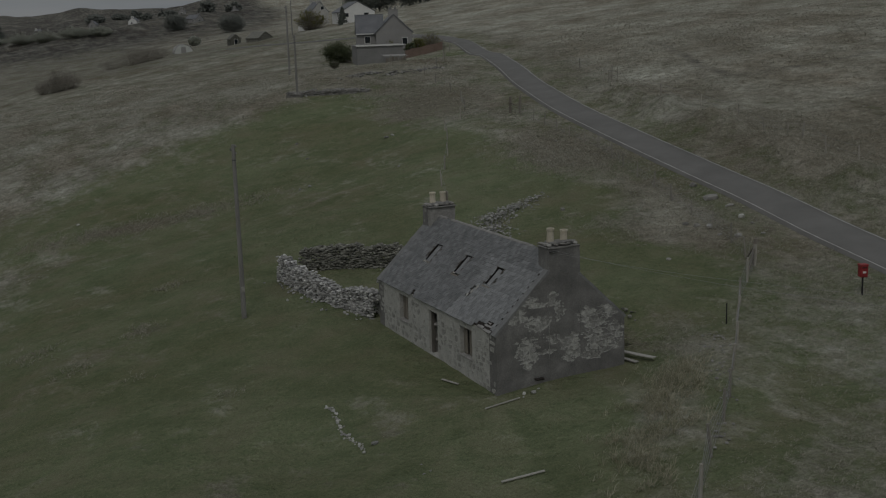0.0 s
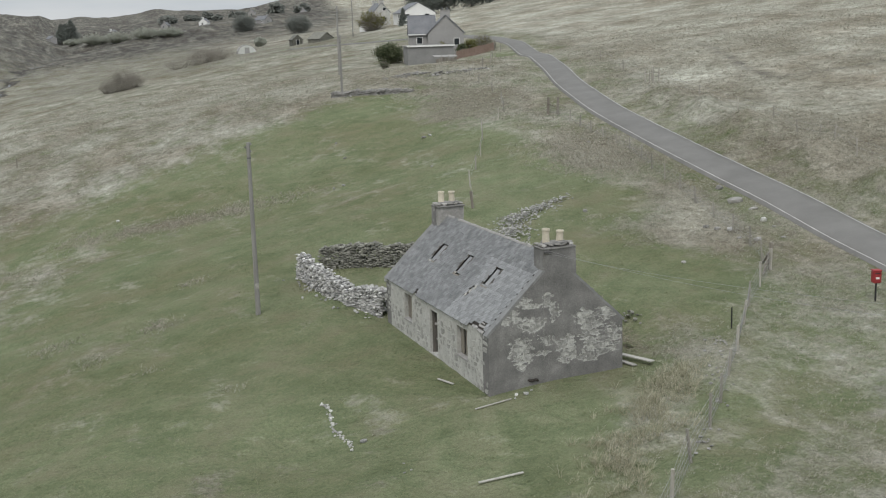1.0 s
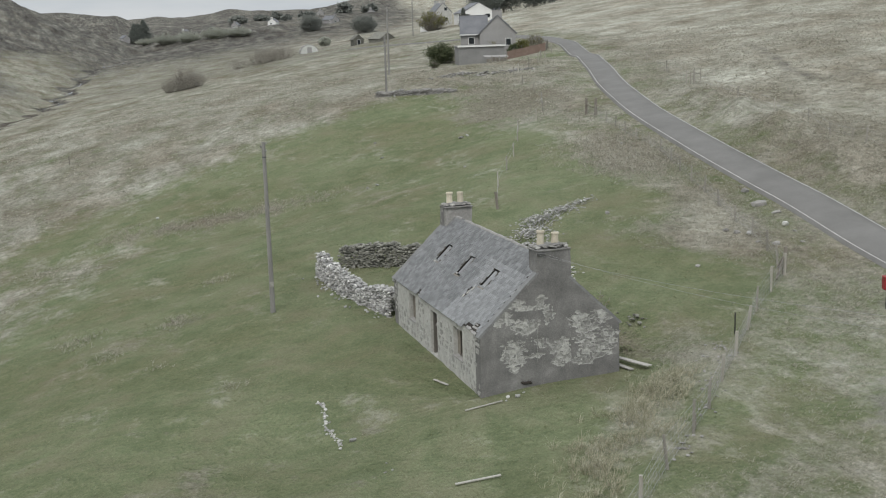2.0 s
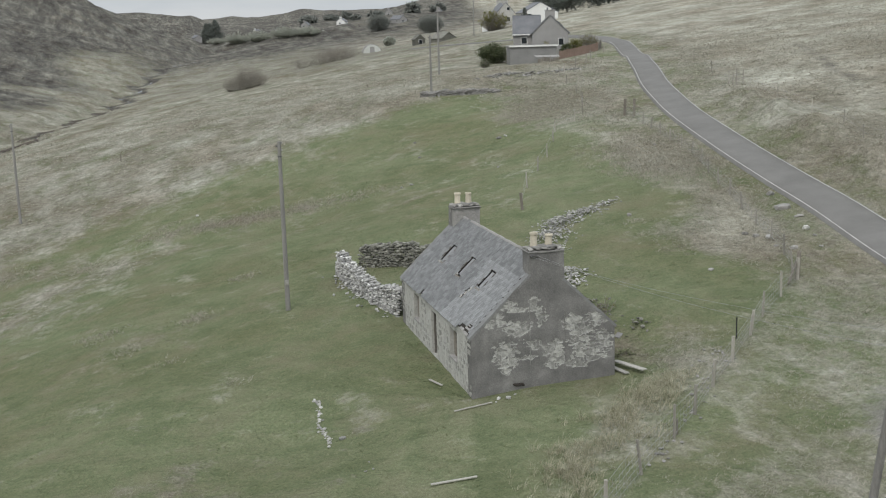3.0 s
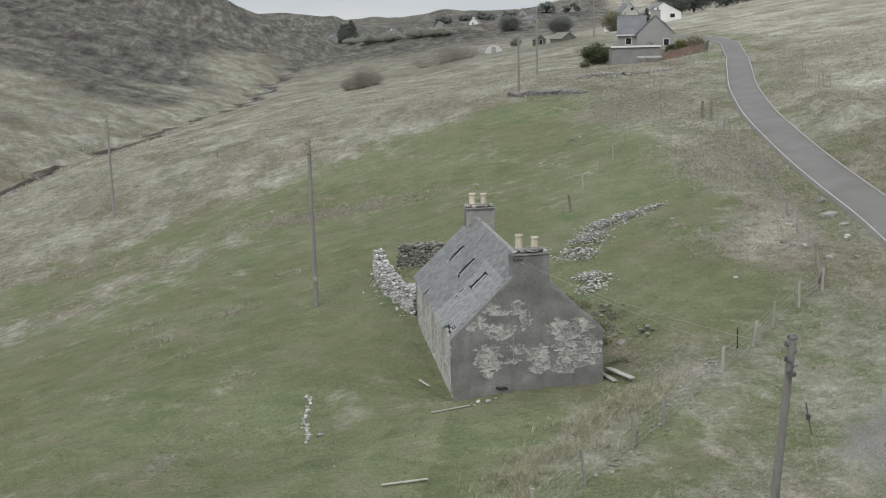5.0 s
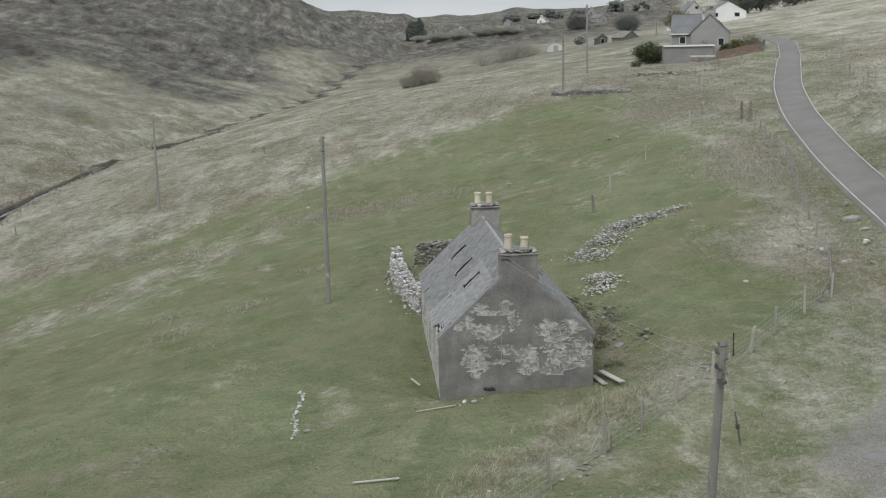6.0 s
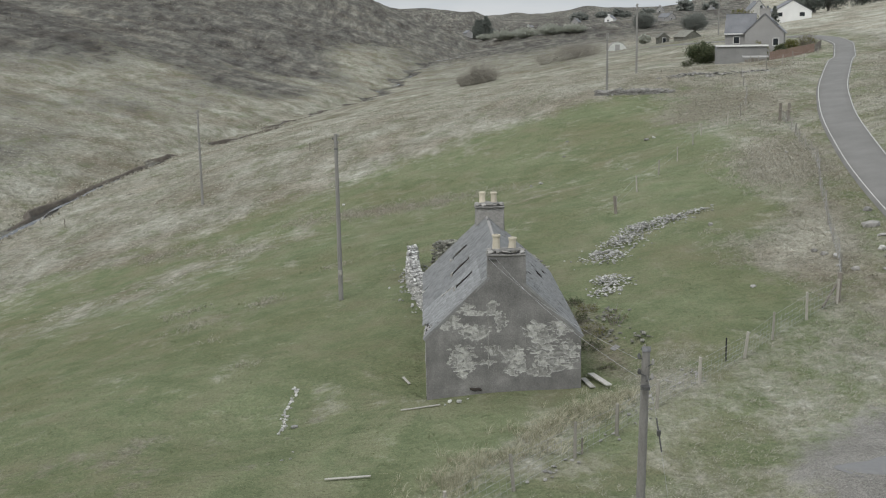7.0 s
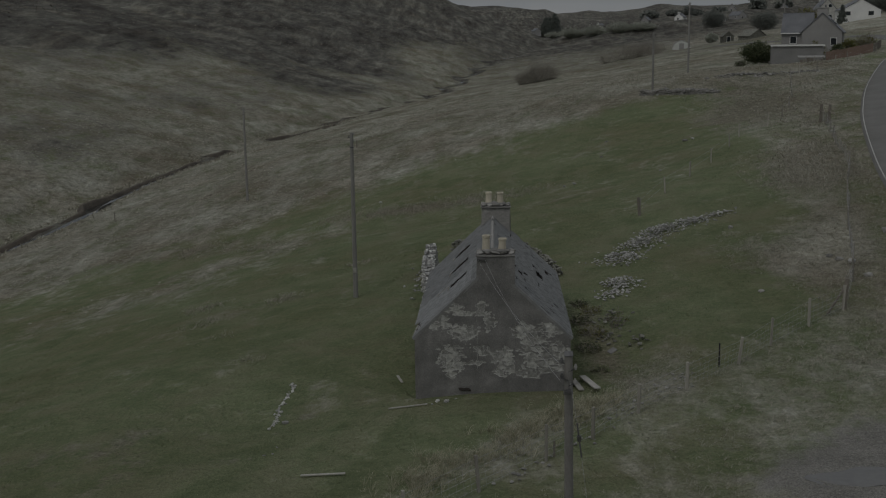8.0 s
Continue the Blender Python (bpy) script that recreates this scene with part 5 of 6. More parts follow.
# ---- overhead line poles and wires ----
def line_pole(label, x, y, top, r0, r1, lean=(0, 0), bracket=True, big=False):
    z = land1(x, y)
    ob = thing("utility_pole", label, "utility pole", (x, y, z), group="poles of the overhead line")
    h = top - z
    part("pole_shaft", rodded((0, 0, -0.4), (lean[0], lean[1], h), r0, r1, 14), POLE, ob)
    t = Vector((lean[0], lean[1], h))
    if big:
        bm = bmesh.new()
        s = r1 * 1.05
        v = [bm.verts.new(t + Vector(p)) for p in ((-s, -s, 0), (s, -s, 0), (s, s, 0), (-s, s, 0), (-s, 0, 0.09), (s, 0, 0.09))]
        for f in ((0, 1, 5, 4), (2, 3, 4, 5), (0, 4, 3), (1, 2, 5), (3, 2, 1, 0)):
            bm.faces.new([v[i] for i in f])
        part("cap", bm, METAL, ob, "small pitched metal cap")
    if bracket:
        for k, (dx, dz) in enumerate(((0.20, -0.30), (-0.19, -0.16), (0.19, -0.62), (-0.18, -0.5)) if big else ((0.2, -0.12), (-0.2, -0.28), (0.18, -0.5))):
            p = t + Vector((dx * 0.75, 0.02, dz))
            arm = part("insulator_bracket", rodded(t + Vector((0, 0, dz - 0.06)), p, 0.016, None, 6), METAL, ob)
            bm = bmesh.new()
            for hh, rr in ((0.0, 0.03), (0.035, 0.042), (0.07, 0.028)):
                rod(bm, p + Vector((0, 0, hh - 0.02)), p + Vector((0, 0, hh + 0.03)), rr, rr * 0.8, 10)
            part("insulator", bm, CEMENT if k % 2 == 0 else METAL, arm)
        part("band", rodded(t + Vector((0, 0, -0.85)), t + Vector((0, 0, -0.78)), r1 * 1.18, None, 14), METAL, ob)
    return ob


near_pole = line_pole("stout grey timber pole leaning near the fence, with insulators", 4.88, -18.3, 7.30, 0.118, 0.088, (-0.17, -1.67), True, True)


def stay_wire(pole, head, knot, grip, anchor):
    """The thin stay of a pole, with its thick insulator."""
    o = pole.matrix_basis.translation
    head, knot, grip, anchor = (Vector(p) - o for p in (head, knot, grip, anchor))
    stay = part("stay", rodded(head, knot, 0.004, None, 5), WIRE, pole, "thin stay wire with a rusty iron insulator")
    part("stay", rodded(grip, anchor, 0.004, None, 5), WIRE, pole)
    part("stay_insulator", rodded(knot, grip, 0.017, None, 8), METAL, stay)
    m = knot.lerp(grip, 0.45)
    part("clamp", rodded(m + Vector((0, 0, 0.06)), m - Vector((0, 0, 0.06)), 0.05, 0.04, 10), METAL, stay)


stay_wire(near_pole, (4.74, -20.02, 6.75), (4.87, -20.38, 5.95), (4.96, -20.52, 5.25), (5.6, -21.7, land1(5.6, -21.7)))
p_mid = line_pole("tall grey timber pole standing in the pasture", -4.77, 20.0, 8.53, 0.14, 0.095, (0.0, 0.0))
part("marker_plate", boxed((-0.1, -0.16, 1.45), (0.1, -0.135, 1.75), 0.005), PLANK, p_mid, "small pale plate")
line_pole("tall timber pole in the moor grass below the field", -24.5, 82.8, 5.95, 0.15, 0.10)
line_pole("slender timber pole beside the old field wall", 20.5, 86.0, 13.4, 0.14, 0.10)
line_pole("slender timber pole below the grey house", 29.1, 115.2, 17.1, 0.16, 0.11)
line_pole("timber pole standing far behind the houses", 76, 257, 23.5, 0.16, 0.11)
line_pole("timber pole by the road behind the houses", 87, 275, 17.5, 0.14, 0.1)


def hanging_wire(a, b, sag, label, r=0.0045):
    cu = bpy.data.curves.new("overhead_wire", "CURVE")
    cu.dimensions, cu.bevel_depth, cu.bevel_resolution = "3D", r, 1
    s = cu.splines.new("POLY")
    n = 24
    s.points.add(n)
    a, b = Vector(a), Vector(b)
    for i in range(n + 1):
        f = i / n
        p = a.lerp(b, f) - Vector((0, 0, sag * 4 * f * (1 - f)))
        s.points[i].co = (*p, 1)
    cu.materials.append(WIRE)
    return tagged(new("overhead_wire", cu), label, "cable")


hanging_wire((4.52, -19.96, 7.12), (2.50, -0.08, 5.36), 0.25, "thin grey service wire from pole to gable")
hanging_wire((4.55, -19.96, 6.72), (2.76, -0.08, 5.38), 0.28, "thin grey service wire from pole to gable")
anchor = part("wire_bracket", boxed((2.46, -0.09, 5.32), (2.80, -0.03, 5.40), 0.01), METAL, cottage, "iron wire bracket on the gable")


# ---- post box ----
def post_box(x, y):
    z = land1(x, y)
    ob = thing("post_box", "red pillar-mounted post box on a black post", "post box", (x, y, z), -20)
    part("post", rodded((0, 0, -0.2), (0, 0, 1.0), 0.042, 0.042, 10), BLACK, ob, "black painted post")
    body = part("box_body", boxed((-0.19, -0.16, 0.86), (0.19, 0.16, 1.42), 0.04), RED, ob, "bright red box")
    part("hood", boxed((-0.21, -0.18, 1.40), (0.21, 0.18, 1.47), 0.03), RED, body)
    part("door", boxed((-0.15, -0.175, 0.92), (0.15, -0.158, 1.22), 0.005), RED, body)
    part("slot", boxed((-0.12, -0.172, 1.30), (0.12, -0.158, 1.34)), BLACK, body)
    part("notice", boxed((-0.08, -0.183, 1.06), (0.08, -0.1755, 1.15)), WHITE, body, "white collection notice")


post_box(19.0, -0.3)


# ---- shrubs ----
def twig_bush(name, label, x, y, wide, high, count, leaf, seed, leafy=0.0, leaf_size=0.10, category="shrub", base=None, thick=0.012):
    """A shrub of forking bare twigs, some with leaves."""
    rng = random.Random(seed)
    z = land1(x, y) if base is None else base
    ob = thing(name, label, category, (x, y, z - 0.05))
    tv, tf, lv, lf = [], [], [], []

    def stick(a, b, r):
        d = (b - a).normalized()
        u = d.orthogonal().normalized() * r
        v = d.cross(u)
        o = len(tv)
        for p, s in ((a, 1.0), (b, 0.55)):
            for k in range(3):
                c = math.cos(2.0944 * k), math.sin(2.0944 * k)
                tv.append(tuple(p + (u * c[0] + v * c[1]) * s))
        tf.extend([(o, o + 1, o + 4, o + 3), (o + 1, o + 2, o + 5, o + 4), (o + 2, o, o + 3, o + 5)])

    for _ in range(count):
        a = rng.uniform(0, 6.283)
        rr = math.sqrt(rng.random())
        p = Vector((0.35 * wide * 0.5 * rr * math.cos(a), 0.35 * wide * 0.5 * rr * math.sin(a), 0))
        q = Vector((wide * 0.5 * rr * math.cos(a), wide * 0.5 * rr * math.sin(a), high * (1 - 0.55 * rr * rr) * rng.uniform(0.55, 1.0)))
        m = p.lerp(q, 0.5) + Vector((rng.gauss(0, 1), rng.gauss(0, 1), 0)) * wide * 0.03
        stick(p, m, thick * 1.4)
        stick(m, q, thick)
        for _ in range(3):
            b0 = m.lerp(q, rng.uniform(0.0, 0.9))
            b1 = b0 + Vector((rng.gauss(0, 1), rng.gauss(0, 1), abs(rng.gauss(0.4, 0.6)))).normalized() * high * rng.uniform(0.12, 0.28)
            stick(b0, b1, thick * 0.7)
            if rng.random() < leafy:
                for _ in range(7):
                    c = b0.lerp(b1, rng.uniform(0.2, 1.1)) + Vector((rng.gauss(0, 1), rng.gauss(0, 1), rng.gauss(0, 1))) * leaf_size * 0.9
                    e1 = Vector((rng.gauss(0, 1), rng.gauss(0, 1), rng.gauss(0, 1))).normalized() * leaf_size
                    e2 = e1.orthogonal().normalized() * leaf_size * 0.6
                    o = len(lv)
                    lv.extend([tuple(c - e1), tuple(c + e2), tuple(c + e1), tuple(c - e2)])
                    lf.append((o, o + 1, o + 2, o + 3))
    mesh_part("branchwork", tv, tf, COPSE if leaf is COPSE else TWIG, ob, "bare grey-brown twigs")
    if lv:
        mesh_part("foliage", lv, lf, leaf, ob)
    return ob


twig_bush("shrub", "sparse young bush behind the cottage", 8.5, 6.9, 1.2, 1.1, 16, LEAF_YELLOW, 61, 0.4, 0.03)
twig_bush("shrub", "low brambles on the bank behind the cottage", 7.5, 2.4, 1.1, 0.3, 30, GRASS, 62, 0.8, 0.03)

for k, (x, y, w, h) in enumerate(((7.1, 4.6, 1.3, 0.5), (7.4, 6.2, 1.5, 0.6), (7.0, 8.0, 1.3, 0.55), (7.6, 9.6, 1.4, 0.5), (7.2, 11.0, 1.2, 0.4))):
    twig_bush("brambles", "tangled low brambles in the hollow behind the cottage", x, y, w, h, 60, LEAF_YELLOW if k % 2 else LEAF, 63 + k, 0.35, 0.03, thick=0.006)
slab = part("fallen_slab", boxed((-0.2, -0.13, -0.015), (0.2, 0.13, 0.015), 0.006), HARL)
slab.matrix_basis = Matrix.Translation((8.1, 4.3, land1(8.1, 4.3) + 0.05)) @ Euler((0.25, -0.3, 0.7)).to_matrix().to_4x4()
tagged(slab, "blue-grey sheet lying tilted in the hollow", "slab")


def old_frame():
    """Grey posts and rails of an old sheep pen above the road."""
    ob = thing("sheep_pen", "grey weathered posts and rails of an old pen", "pen", (41.0, 53.6, land1(41.0, 53.6)), 15)
    for x, y, h in ((0, 0, 1.5), (0.9, 0.1, 1.35), (0.2, 1.2, 1.3), (1.2, 1.3, 1.2)):
        part("post", rodded((x, y, -0.2), (x + 0.03, y, h), 0.07, 0.055, 7), POST, ob)
    for z, tilt in ((0.55, 0.1), (1.05, -0.15)):
        part("rail", rodded((-0.1, 0.0, z), (1.0, 0.1, z + tilt), 0.035, 0.03, 6), POST, ob)
    part("rail", rodded((0.2, 1.2, 0.8), (1.25, 1.3, 0.9), 0.035, 0.03, 6), POST, ob)


old_frame()

# ---- houses up the road ----
def gable_house(name, label, at, turn, wide, deep, eave, ridge, wall, roof, windows=(), side_windows=(), chimneys=(0,), skylights=0, group=""):
    """A plain house: its gable faces -y, its long left side -x; origin at the left front corner."""
    ob = thing(name, label, "house", at, turn, group)
    bm = bmesh.new()
    prof = [(0, -1.2), (wide, -1.2), (wide, eave), (wide / 2, ridge), (0, eave)]
    a = [bm.verts.new((x, 0, z)) for x, z in prof]
    b = [bm.verts.new((x, deep, z)) for x, z in prof]
    bm.faces.new(a)
    bm.faces.new(list(reversed(b)))
    for i in range(5):
        j = (i + 1) % 5
        bm.faces.new((a[i], b[i], b[j], a[j]))
    bmesh.ops.recalc_face_normals(bm, faces=bm.faces)
    part("wall", bm, wall, ob)
    sl = math.hypot(wide / 2, ridge - eave)
    for s in (-1, 1):
        bm = bmesh.new()
        ux, uz = (wide / 2) / sl, (ridge - eave) / sl
        vs = []
        for y in (-0.12, deep + 0.12):
            for r, h in ((-0.28, 0.02), (sl + 0.05, 0.02), (sl + 0.05, 0.16), (-0.28, 0.16)):
                x, z = r * ux - h * uz, eave + r * uz + h * ux
                vs.append(bm.verts.new((x if s < 0 else wide - x, y, z)))
        for f in ((0, 1, 2, 3), (7, 6, 5, 4), (0, 4, 5, 1), (1, 5, 6, 2), (2, 6, 7, 3), (3, 7, 4, 0)):
            bm.faces.new([vs[i] for i in f])
        bmesh.ops.recalc_face_normals(bm, faces=bm.faces)
        rf = part("roof", bm, roof, ob)
        if s > 0:
            for k in range(skylights):
                c = Vector((wide - sl * 0.5 * ux + 0.2 * uz, 1.2 + 1.3 * k, eave + sl * 0.5 * uz + 0.2 * ux))
                m = Matrix.Translation(c) @ Matrix.Rotation(math.atan2(uz, ux), 4, "Y")
                part("roof_window", boxed((-0.5, -0.35, -0.04), (0.5, 0.35, 0.03), 0, m), GLASS, rf)
    for x, z, w, h in windows:
        win = part("window", boxed((x - w / 2 - 0.07, -0.05, z - 0.07), (x + w / 2 + 0.07, 0.03, z + h + 0.07)), WHITE, ob, "white framed window")
        part("pane", boxed((x - w / 2, -0.062, z), (x + w / 2, -0.052, z + h)), GLASS, win)
    for y, z, w, h in side_windows:
        win = part("window", boxed((-0.05, y - w / 2 - 0.07, z - 0.07), (0.03, y + w / 2 + 0.07, z + h + 0.07)), WHITE, ob, "white framed window")
        part("pane", boxed((-0.062, y - w / 2, z), (-0.052, y + w / 2, z + h)), GLASS, win)
    for y in chimneys:
        st = part("chimney", boxed((wide / 2 - 0.75, y, ridge - 0.9), (wide / 2 + 0.75, y + 0.75, ridge + 0.75), 0.02), wall, ob)
        part("chimney_cap", boxed((wide / 2 - 0.82, y - 0.07, ridge + 0.75), (wide / 2 + 0.82, y + 0.82, ridge + 0.88), 0.02), CEMENT, st)
    return ob


def croft_house():
    """A gabled wing with the chimney, and the main block across behind it."""
    eave, ridge, wide = 3.15, 5.75, 5.5
    ob = gable_house("croft_house", "grey rendered croft house with a slate roof", (47.2, 127.6, 9.75), -19, wide, 7.0, eave, ridge, RENDER_GREY, ROOF_FAR, [(4.4, 1.35, 0.75, 0.95)], (), (0.05,), 2)
    x0, x1, y0, y1 = -2.9, 1.4, 1.3, 6.1
    mid = (y0 + y1) / 2
    bm = bmesh.new()
    prof = [(y0, -1.2), (y1, -1.2), (y1, eave), (mid, ridge), (y0, eave)]
    a = [bm.verts.new((x0, y, z)) for y, z in prof]
    b = [bm.verts.new((x1, y, z)) for y, z in prof]
    bm.faces.new(a)
    bm.faces.new(list(reversed(b)))
    for i in range(5):
        j = (i + 1) % 5
        bm.faces.new((a[i], b[i], b[j], a[j]))
    bmesh.ops.recalc_face_normals(bm, faces=bm.faces)
    part("wall", bm, RENDER_GREY, ob)
    run = mid - y0
    for s in (-1, 1):
        bm = bmesh.new()
        vs = []
        for x in (x0 - 0.12, x1):
            for f, h in ((-0.12, 0.03), (1.02, 0.03), (1.02, 0.18), (-0.12, 0.18)):
                y = y0 + run * f if s < 0 else y1 - run * f
                vs.append(bm.verts.new((x, y, eave + (ridge - eave) * f + h)))
        for f in ((0, 1, 2, 3), (7, 6, 5, 4), (0, 4, 5, 1), (1, 5, 6, 2), (2, 6, 7, 3), (3, 7, 4, 0)):
            bm.faces.new([vs[i] for i in f])
        bmesh.ops.recalc_face_normals(bm, faces=bm.faces)
        part("roof", bm, ROOF_FAR, ob)
    part("fascia", boxed((x0 - 0.12, y0 - 0.36, eave - 0.22), (-0.05, y0 - 0.30, eave - 0.06)), WHITE, ob, "white painted fascia")
    win = part("window", boxed((-1.75, y0 - 0.05, 1.55), (-0.75, y0 + 0.03, 2.65)), WHITE, ob, "white framed window")
    part("pane", boxed((-1.66, y0 - 0.062, 1.64), (-0.84, y0 - 0.052, 2.56)), GLASS, win)
    for dx in (-0.4, 0.35):
        part("chimney_pot", rodded((wide / 2 + dx, 0.42, ridge + 0.86), (wide / 2 + dx, 0.42, ridge + 1.25), 0.14, 0.11, 10), ROOF_FAR, ob, "dark clay chimney pot")


croft_house()


def garage():
    z = 8.85
    ob = thing("garage", "grey flat-roofed block garage below the house", "garage", (41.6, 121.5, z), -11)
    part("wall", boxed((0, 0, -1.0), (6.9, 4.2, 2.25), 0.02), GARAGE_GREY, ob)
    rf = part("roof", boxed((-0.15, -0.2, 2.25), (7.05, 4.4, 2.42), 0.02), CEMENT, ob, "pale felt roof with a white fascia")
    part("fascia", boxed((-0.16, -0.235, 2.22), (7.06, -0.2, 2.44)), WHITE, rf)
    # Near-black panel laid over most of the end wall.
    part("side_panel", boxed((6.9, 0.3, -0.5), (6.93, 3.6, 2.1)), DARK, ob, "dark panel over most of its end")
    return ob


garage()


def lean_to():
    ob = thing("lean_to", "tumbledown pen of old boards below the garage", "pen", (44.6, 117.8, land1(44.6, 117.8)), -8)
    rng = random.Random(8)
    for k in range(7):
        x = 0.45 * k
        part("board", boxed((x, rng.uniform(-0.05, 0.05), -0.2), (x + 0.38, 0.06 + rng.uniform(-0.05, 0.05), rng.uniform(0.8, 1.3)), 0.01), WOOD, ob)
    for k in range(3):
        part("prop", rodded((0.6 + k * 1.1, -0.9, -0.1), (0.8 + k * 1.1, 0.1, 1.3), 0.06, 0.05, 6), WOOD, ob)
    part("sheet", boxed((-0.2, 0.1, 1.1), (3.3, 1.8, 1.16), 0.01, Matrix.Rotation(0.12, 4, "X")), CEMENT, ob, "grey corrugated sheet")


lean_to()


def board_fence(label, a, b, height, material, seed, wide=0.16):
    rng = random.Random(seed)
    (ax, ay), (bx, by) = a, b
    n = int(math.hypot(bx - ax, by - ay) / wide)
    ob = thing("board_fence", label, "fence", (ax, ay, land1(ax, ay)), math.degrees(math.atan2(by - ay, bx - ax)))
    L = math.hypot(bx - ax, by - ay)
    z1 = land1(bx, by) - land1(ax, ay)
    for k in range(n):
        x = L * k / n
        z = z1 * k / n
        part("board", boxed((x, 0, z - 0.1), (x + wide * 0.92, 0.03, z + height * rng.uniform(0.95, 1.03))), material, ob)
    for hgt in (0.3, 0.8):
        bm = boxed((0, 0.03, 0), (L, 0.08, 0.08))
        for v in bm.verts:
            v.co.z += height * hgt + z1 * v.co.x / L
        part("rail", bm, material, ob)
    return ob


board_fence("brown timber garden fence beside the garage", (48.7, 120.0), (55.5, 121.5), 1.25, TIMBER_BROWN, 71, 0.3)
board_fence("weathered grey garden fence running to the road", (55.6, 121.6), (58.5, 127.5), 1.1, WOOD, 72, 0.3)


def leaf_mass(name, label, x, y, wide, high, leaf, seed, clumps=40, leaf_size=0.16, base=None, category="shrub", per=60, trunk=0.0, cone=False):
    """A bush or tree: trunk and limbs under a crown of many small leaf clumps with gaps."""
    rng = random.Random(seed)
    z = land1(x, y) if base is None else base
    ob = thing(name, label, category, (x, y, z))
    bm = bmesh.new()
    rod(bm, (0, 0, -0.3), (0, 0, high * (0.9 if cone else 0.55)), max(0.06, wide * 0.03), wide * 0.008 + 0.02, 7)
    lv, lf = [], []
    for c in range(clumps):
        if cone:
            h = rng.random() ** 0.8
            rr = (1 - h) * wide * 0.5 * rng.uniform(0.35, 1.0)
            a = rng.uniform(0, 6.283)
            p = Vector((rr * math.cos(a), rr * math.sin(a), high * (trunk + (1 - trunk) * h)))
            spread = wide * 0.10 * (1.3 - h)
        else:
            a, u = rng.uniform(0, 6.283), rng.uniform(-0.95, 1.0)
            q = math.sqrt(max(0, 1 - u * u)) * rng.uniform(0.55, 1.0)
            p = Vector((wide * 0.5 * q * math.cos(a), wide * 0.5 * q * math.sin(a), high * (trunk + (1 - trunk) * (0.5 + 0.46 * u * rng.uniform(0.7, 1.05)))))
            spread = wide * 0.11
        if c % 3 == 0:
            rod(bm, (0, 0, p.z * 0.45), p, max(0.025, wide * 0.010), 0.012, 5)
        for _ in range(per):
            e = p + Vector((rng.gauss(0, 1), rng.gauss(0, 1), rng.gauss(0, 0.7))) * spread
            d1 = Vector((rng.gauss(0, 1), rng.gauss(0, 1), rng.gauss(0, 1))).normalized() * leaf_size * rng.uniform(0.6, 1.2)
            d2 = d1.orthogonal().normalized() * leaf_size * 0.6
            o = len(lv)
            lv.extend([tuple(e - d1), tuple(e + d2), tuple(e + d1), tuple(e - d2)])
            lf.append((o, o + 1, o + 2, o + 3))
    part("trunk", bm, TWIG, ob)
    mesh_part("crown", lv, lf, leaf, ob)
    return ob


leaf_mass("evergreen_bush", "large rounded dark evergreen bush beside the garage", 41.1, 128.6, 4.0, 3.0, LEAF, 81, 80, 0.14)
leaf_mass("garden_bush", "yellow-green garden bush before the grey house", 53.6, 126.4, 2.6, 1.9, LEAF_YELLOW, 82, 26, 0.12)
leaf_mass("garden_bush", "dark garden bush behind the brown fence", 51.6, 124.6, 1.7, 1.7, LEAF, 83, 22, 0.11)
twig_bush("garden_shrub", "bare spreading garden shrub behind the fence", 56.4, 127.6, 4.2, 2.6, 200, LEAF_YELLOW, 84, 0.25, 0.08)
twig_bush("garden_shrub", "half-bare shrub against the grey gable", 48.6, 124.9, 2.6, 2.9, 120, LEAF_YELLOW, 85, 0.5, 0.09)
twig_bush("shrub", "small brown shrub in the rough grass", 36.6, 117.5, 1.4, 1.7, 90, LEAF, 86, 0.4, 0.07)
gable_house("white_house", "white rendered house with a grey roof up the road", (91.6, 262.0, 15.0), -8, 9.6, 11.0, 2.4, 5.1, WHITE, ROOF_FAR, [(7.2, 1.1, 1.3, 1.0), (1.6, 1.1, 1.2, 1.0)], [(3.0, 1.2, 1.2, 1.0)], ())
gable_house("white_house", "old white house with chimneys half hidden by trees", (93.6, 292.0, 14.4), -5, 5.2, 9.0, 3.6, 6.4, LIME, ROOF_FAR, [(3.4, 1.0, 1.0, 1.2), (3.4, 4.2, 0.9, 0.9)], [(2.5, 1.2, 1.0, 1.2), (6, 1.2, 1.0, 1.2)], (0.1, 8.2))
gable_house("outhouse", "small white outhouse below the old house", (84.5, 271.0, 12.6), 10, 3.4, 4.2, 2.2, 3.3, WHITE, ROOF_FAR, [(1.7, 0.1, 1.0, 1.8)], (), ())
gable_house("stone_hut", "ruined grey stone hut with a low roof", (70.0, 268.0, 10.4), 30, 5.6, 4.6, 0.8, 2.4, MOSSY, MOSSY, (), (), ())
gable_house("stone_hut", "tiny old stone hut with a dark doorway", (64.5, 276.0, 9.3), 5, 2.9, 2.8, 1.8, 3.0, MOSSY, MOSSY, [(1.5, 0.0, 0.9, 1.7)], (), ())
twig_bush("tree", "bare leafless tree between the white houses", 85.0, 268.0, 9.0, 6.5, 260, LEAF_YELLOW, 87, 0.2, 0.25, "tree", thick=0.03)
leaf_mass("conifer", "dark conifer beside the white house", 90.8, 258.5, 2.6, 4.6, CONIFER, 88, 60, 0.25, cone=True, category="tree")
leaf_mass("tree", "dark evergreen tree on the slope behind", 126.5, 502.0, 10.5, 7.5, FAR_LEAF, 89, 90, 0.3, category="tree", trunk=0.1, per=90)
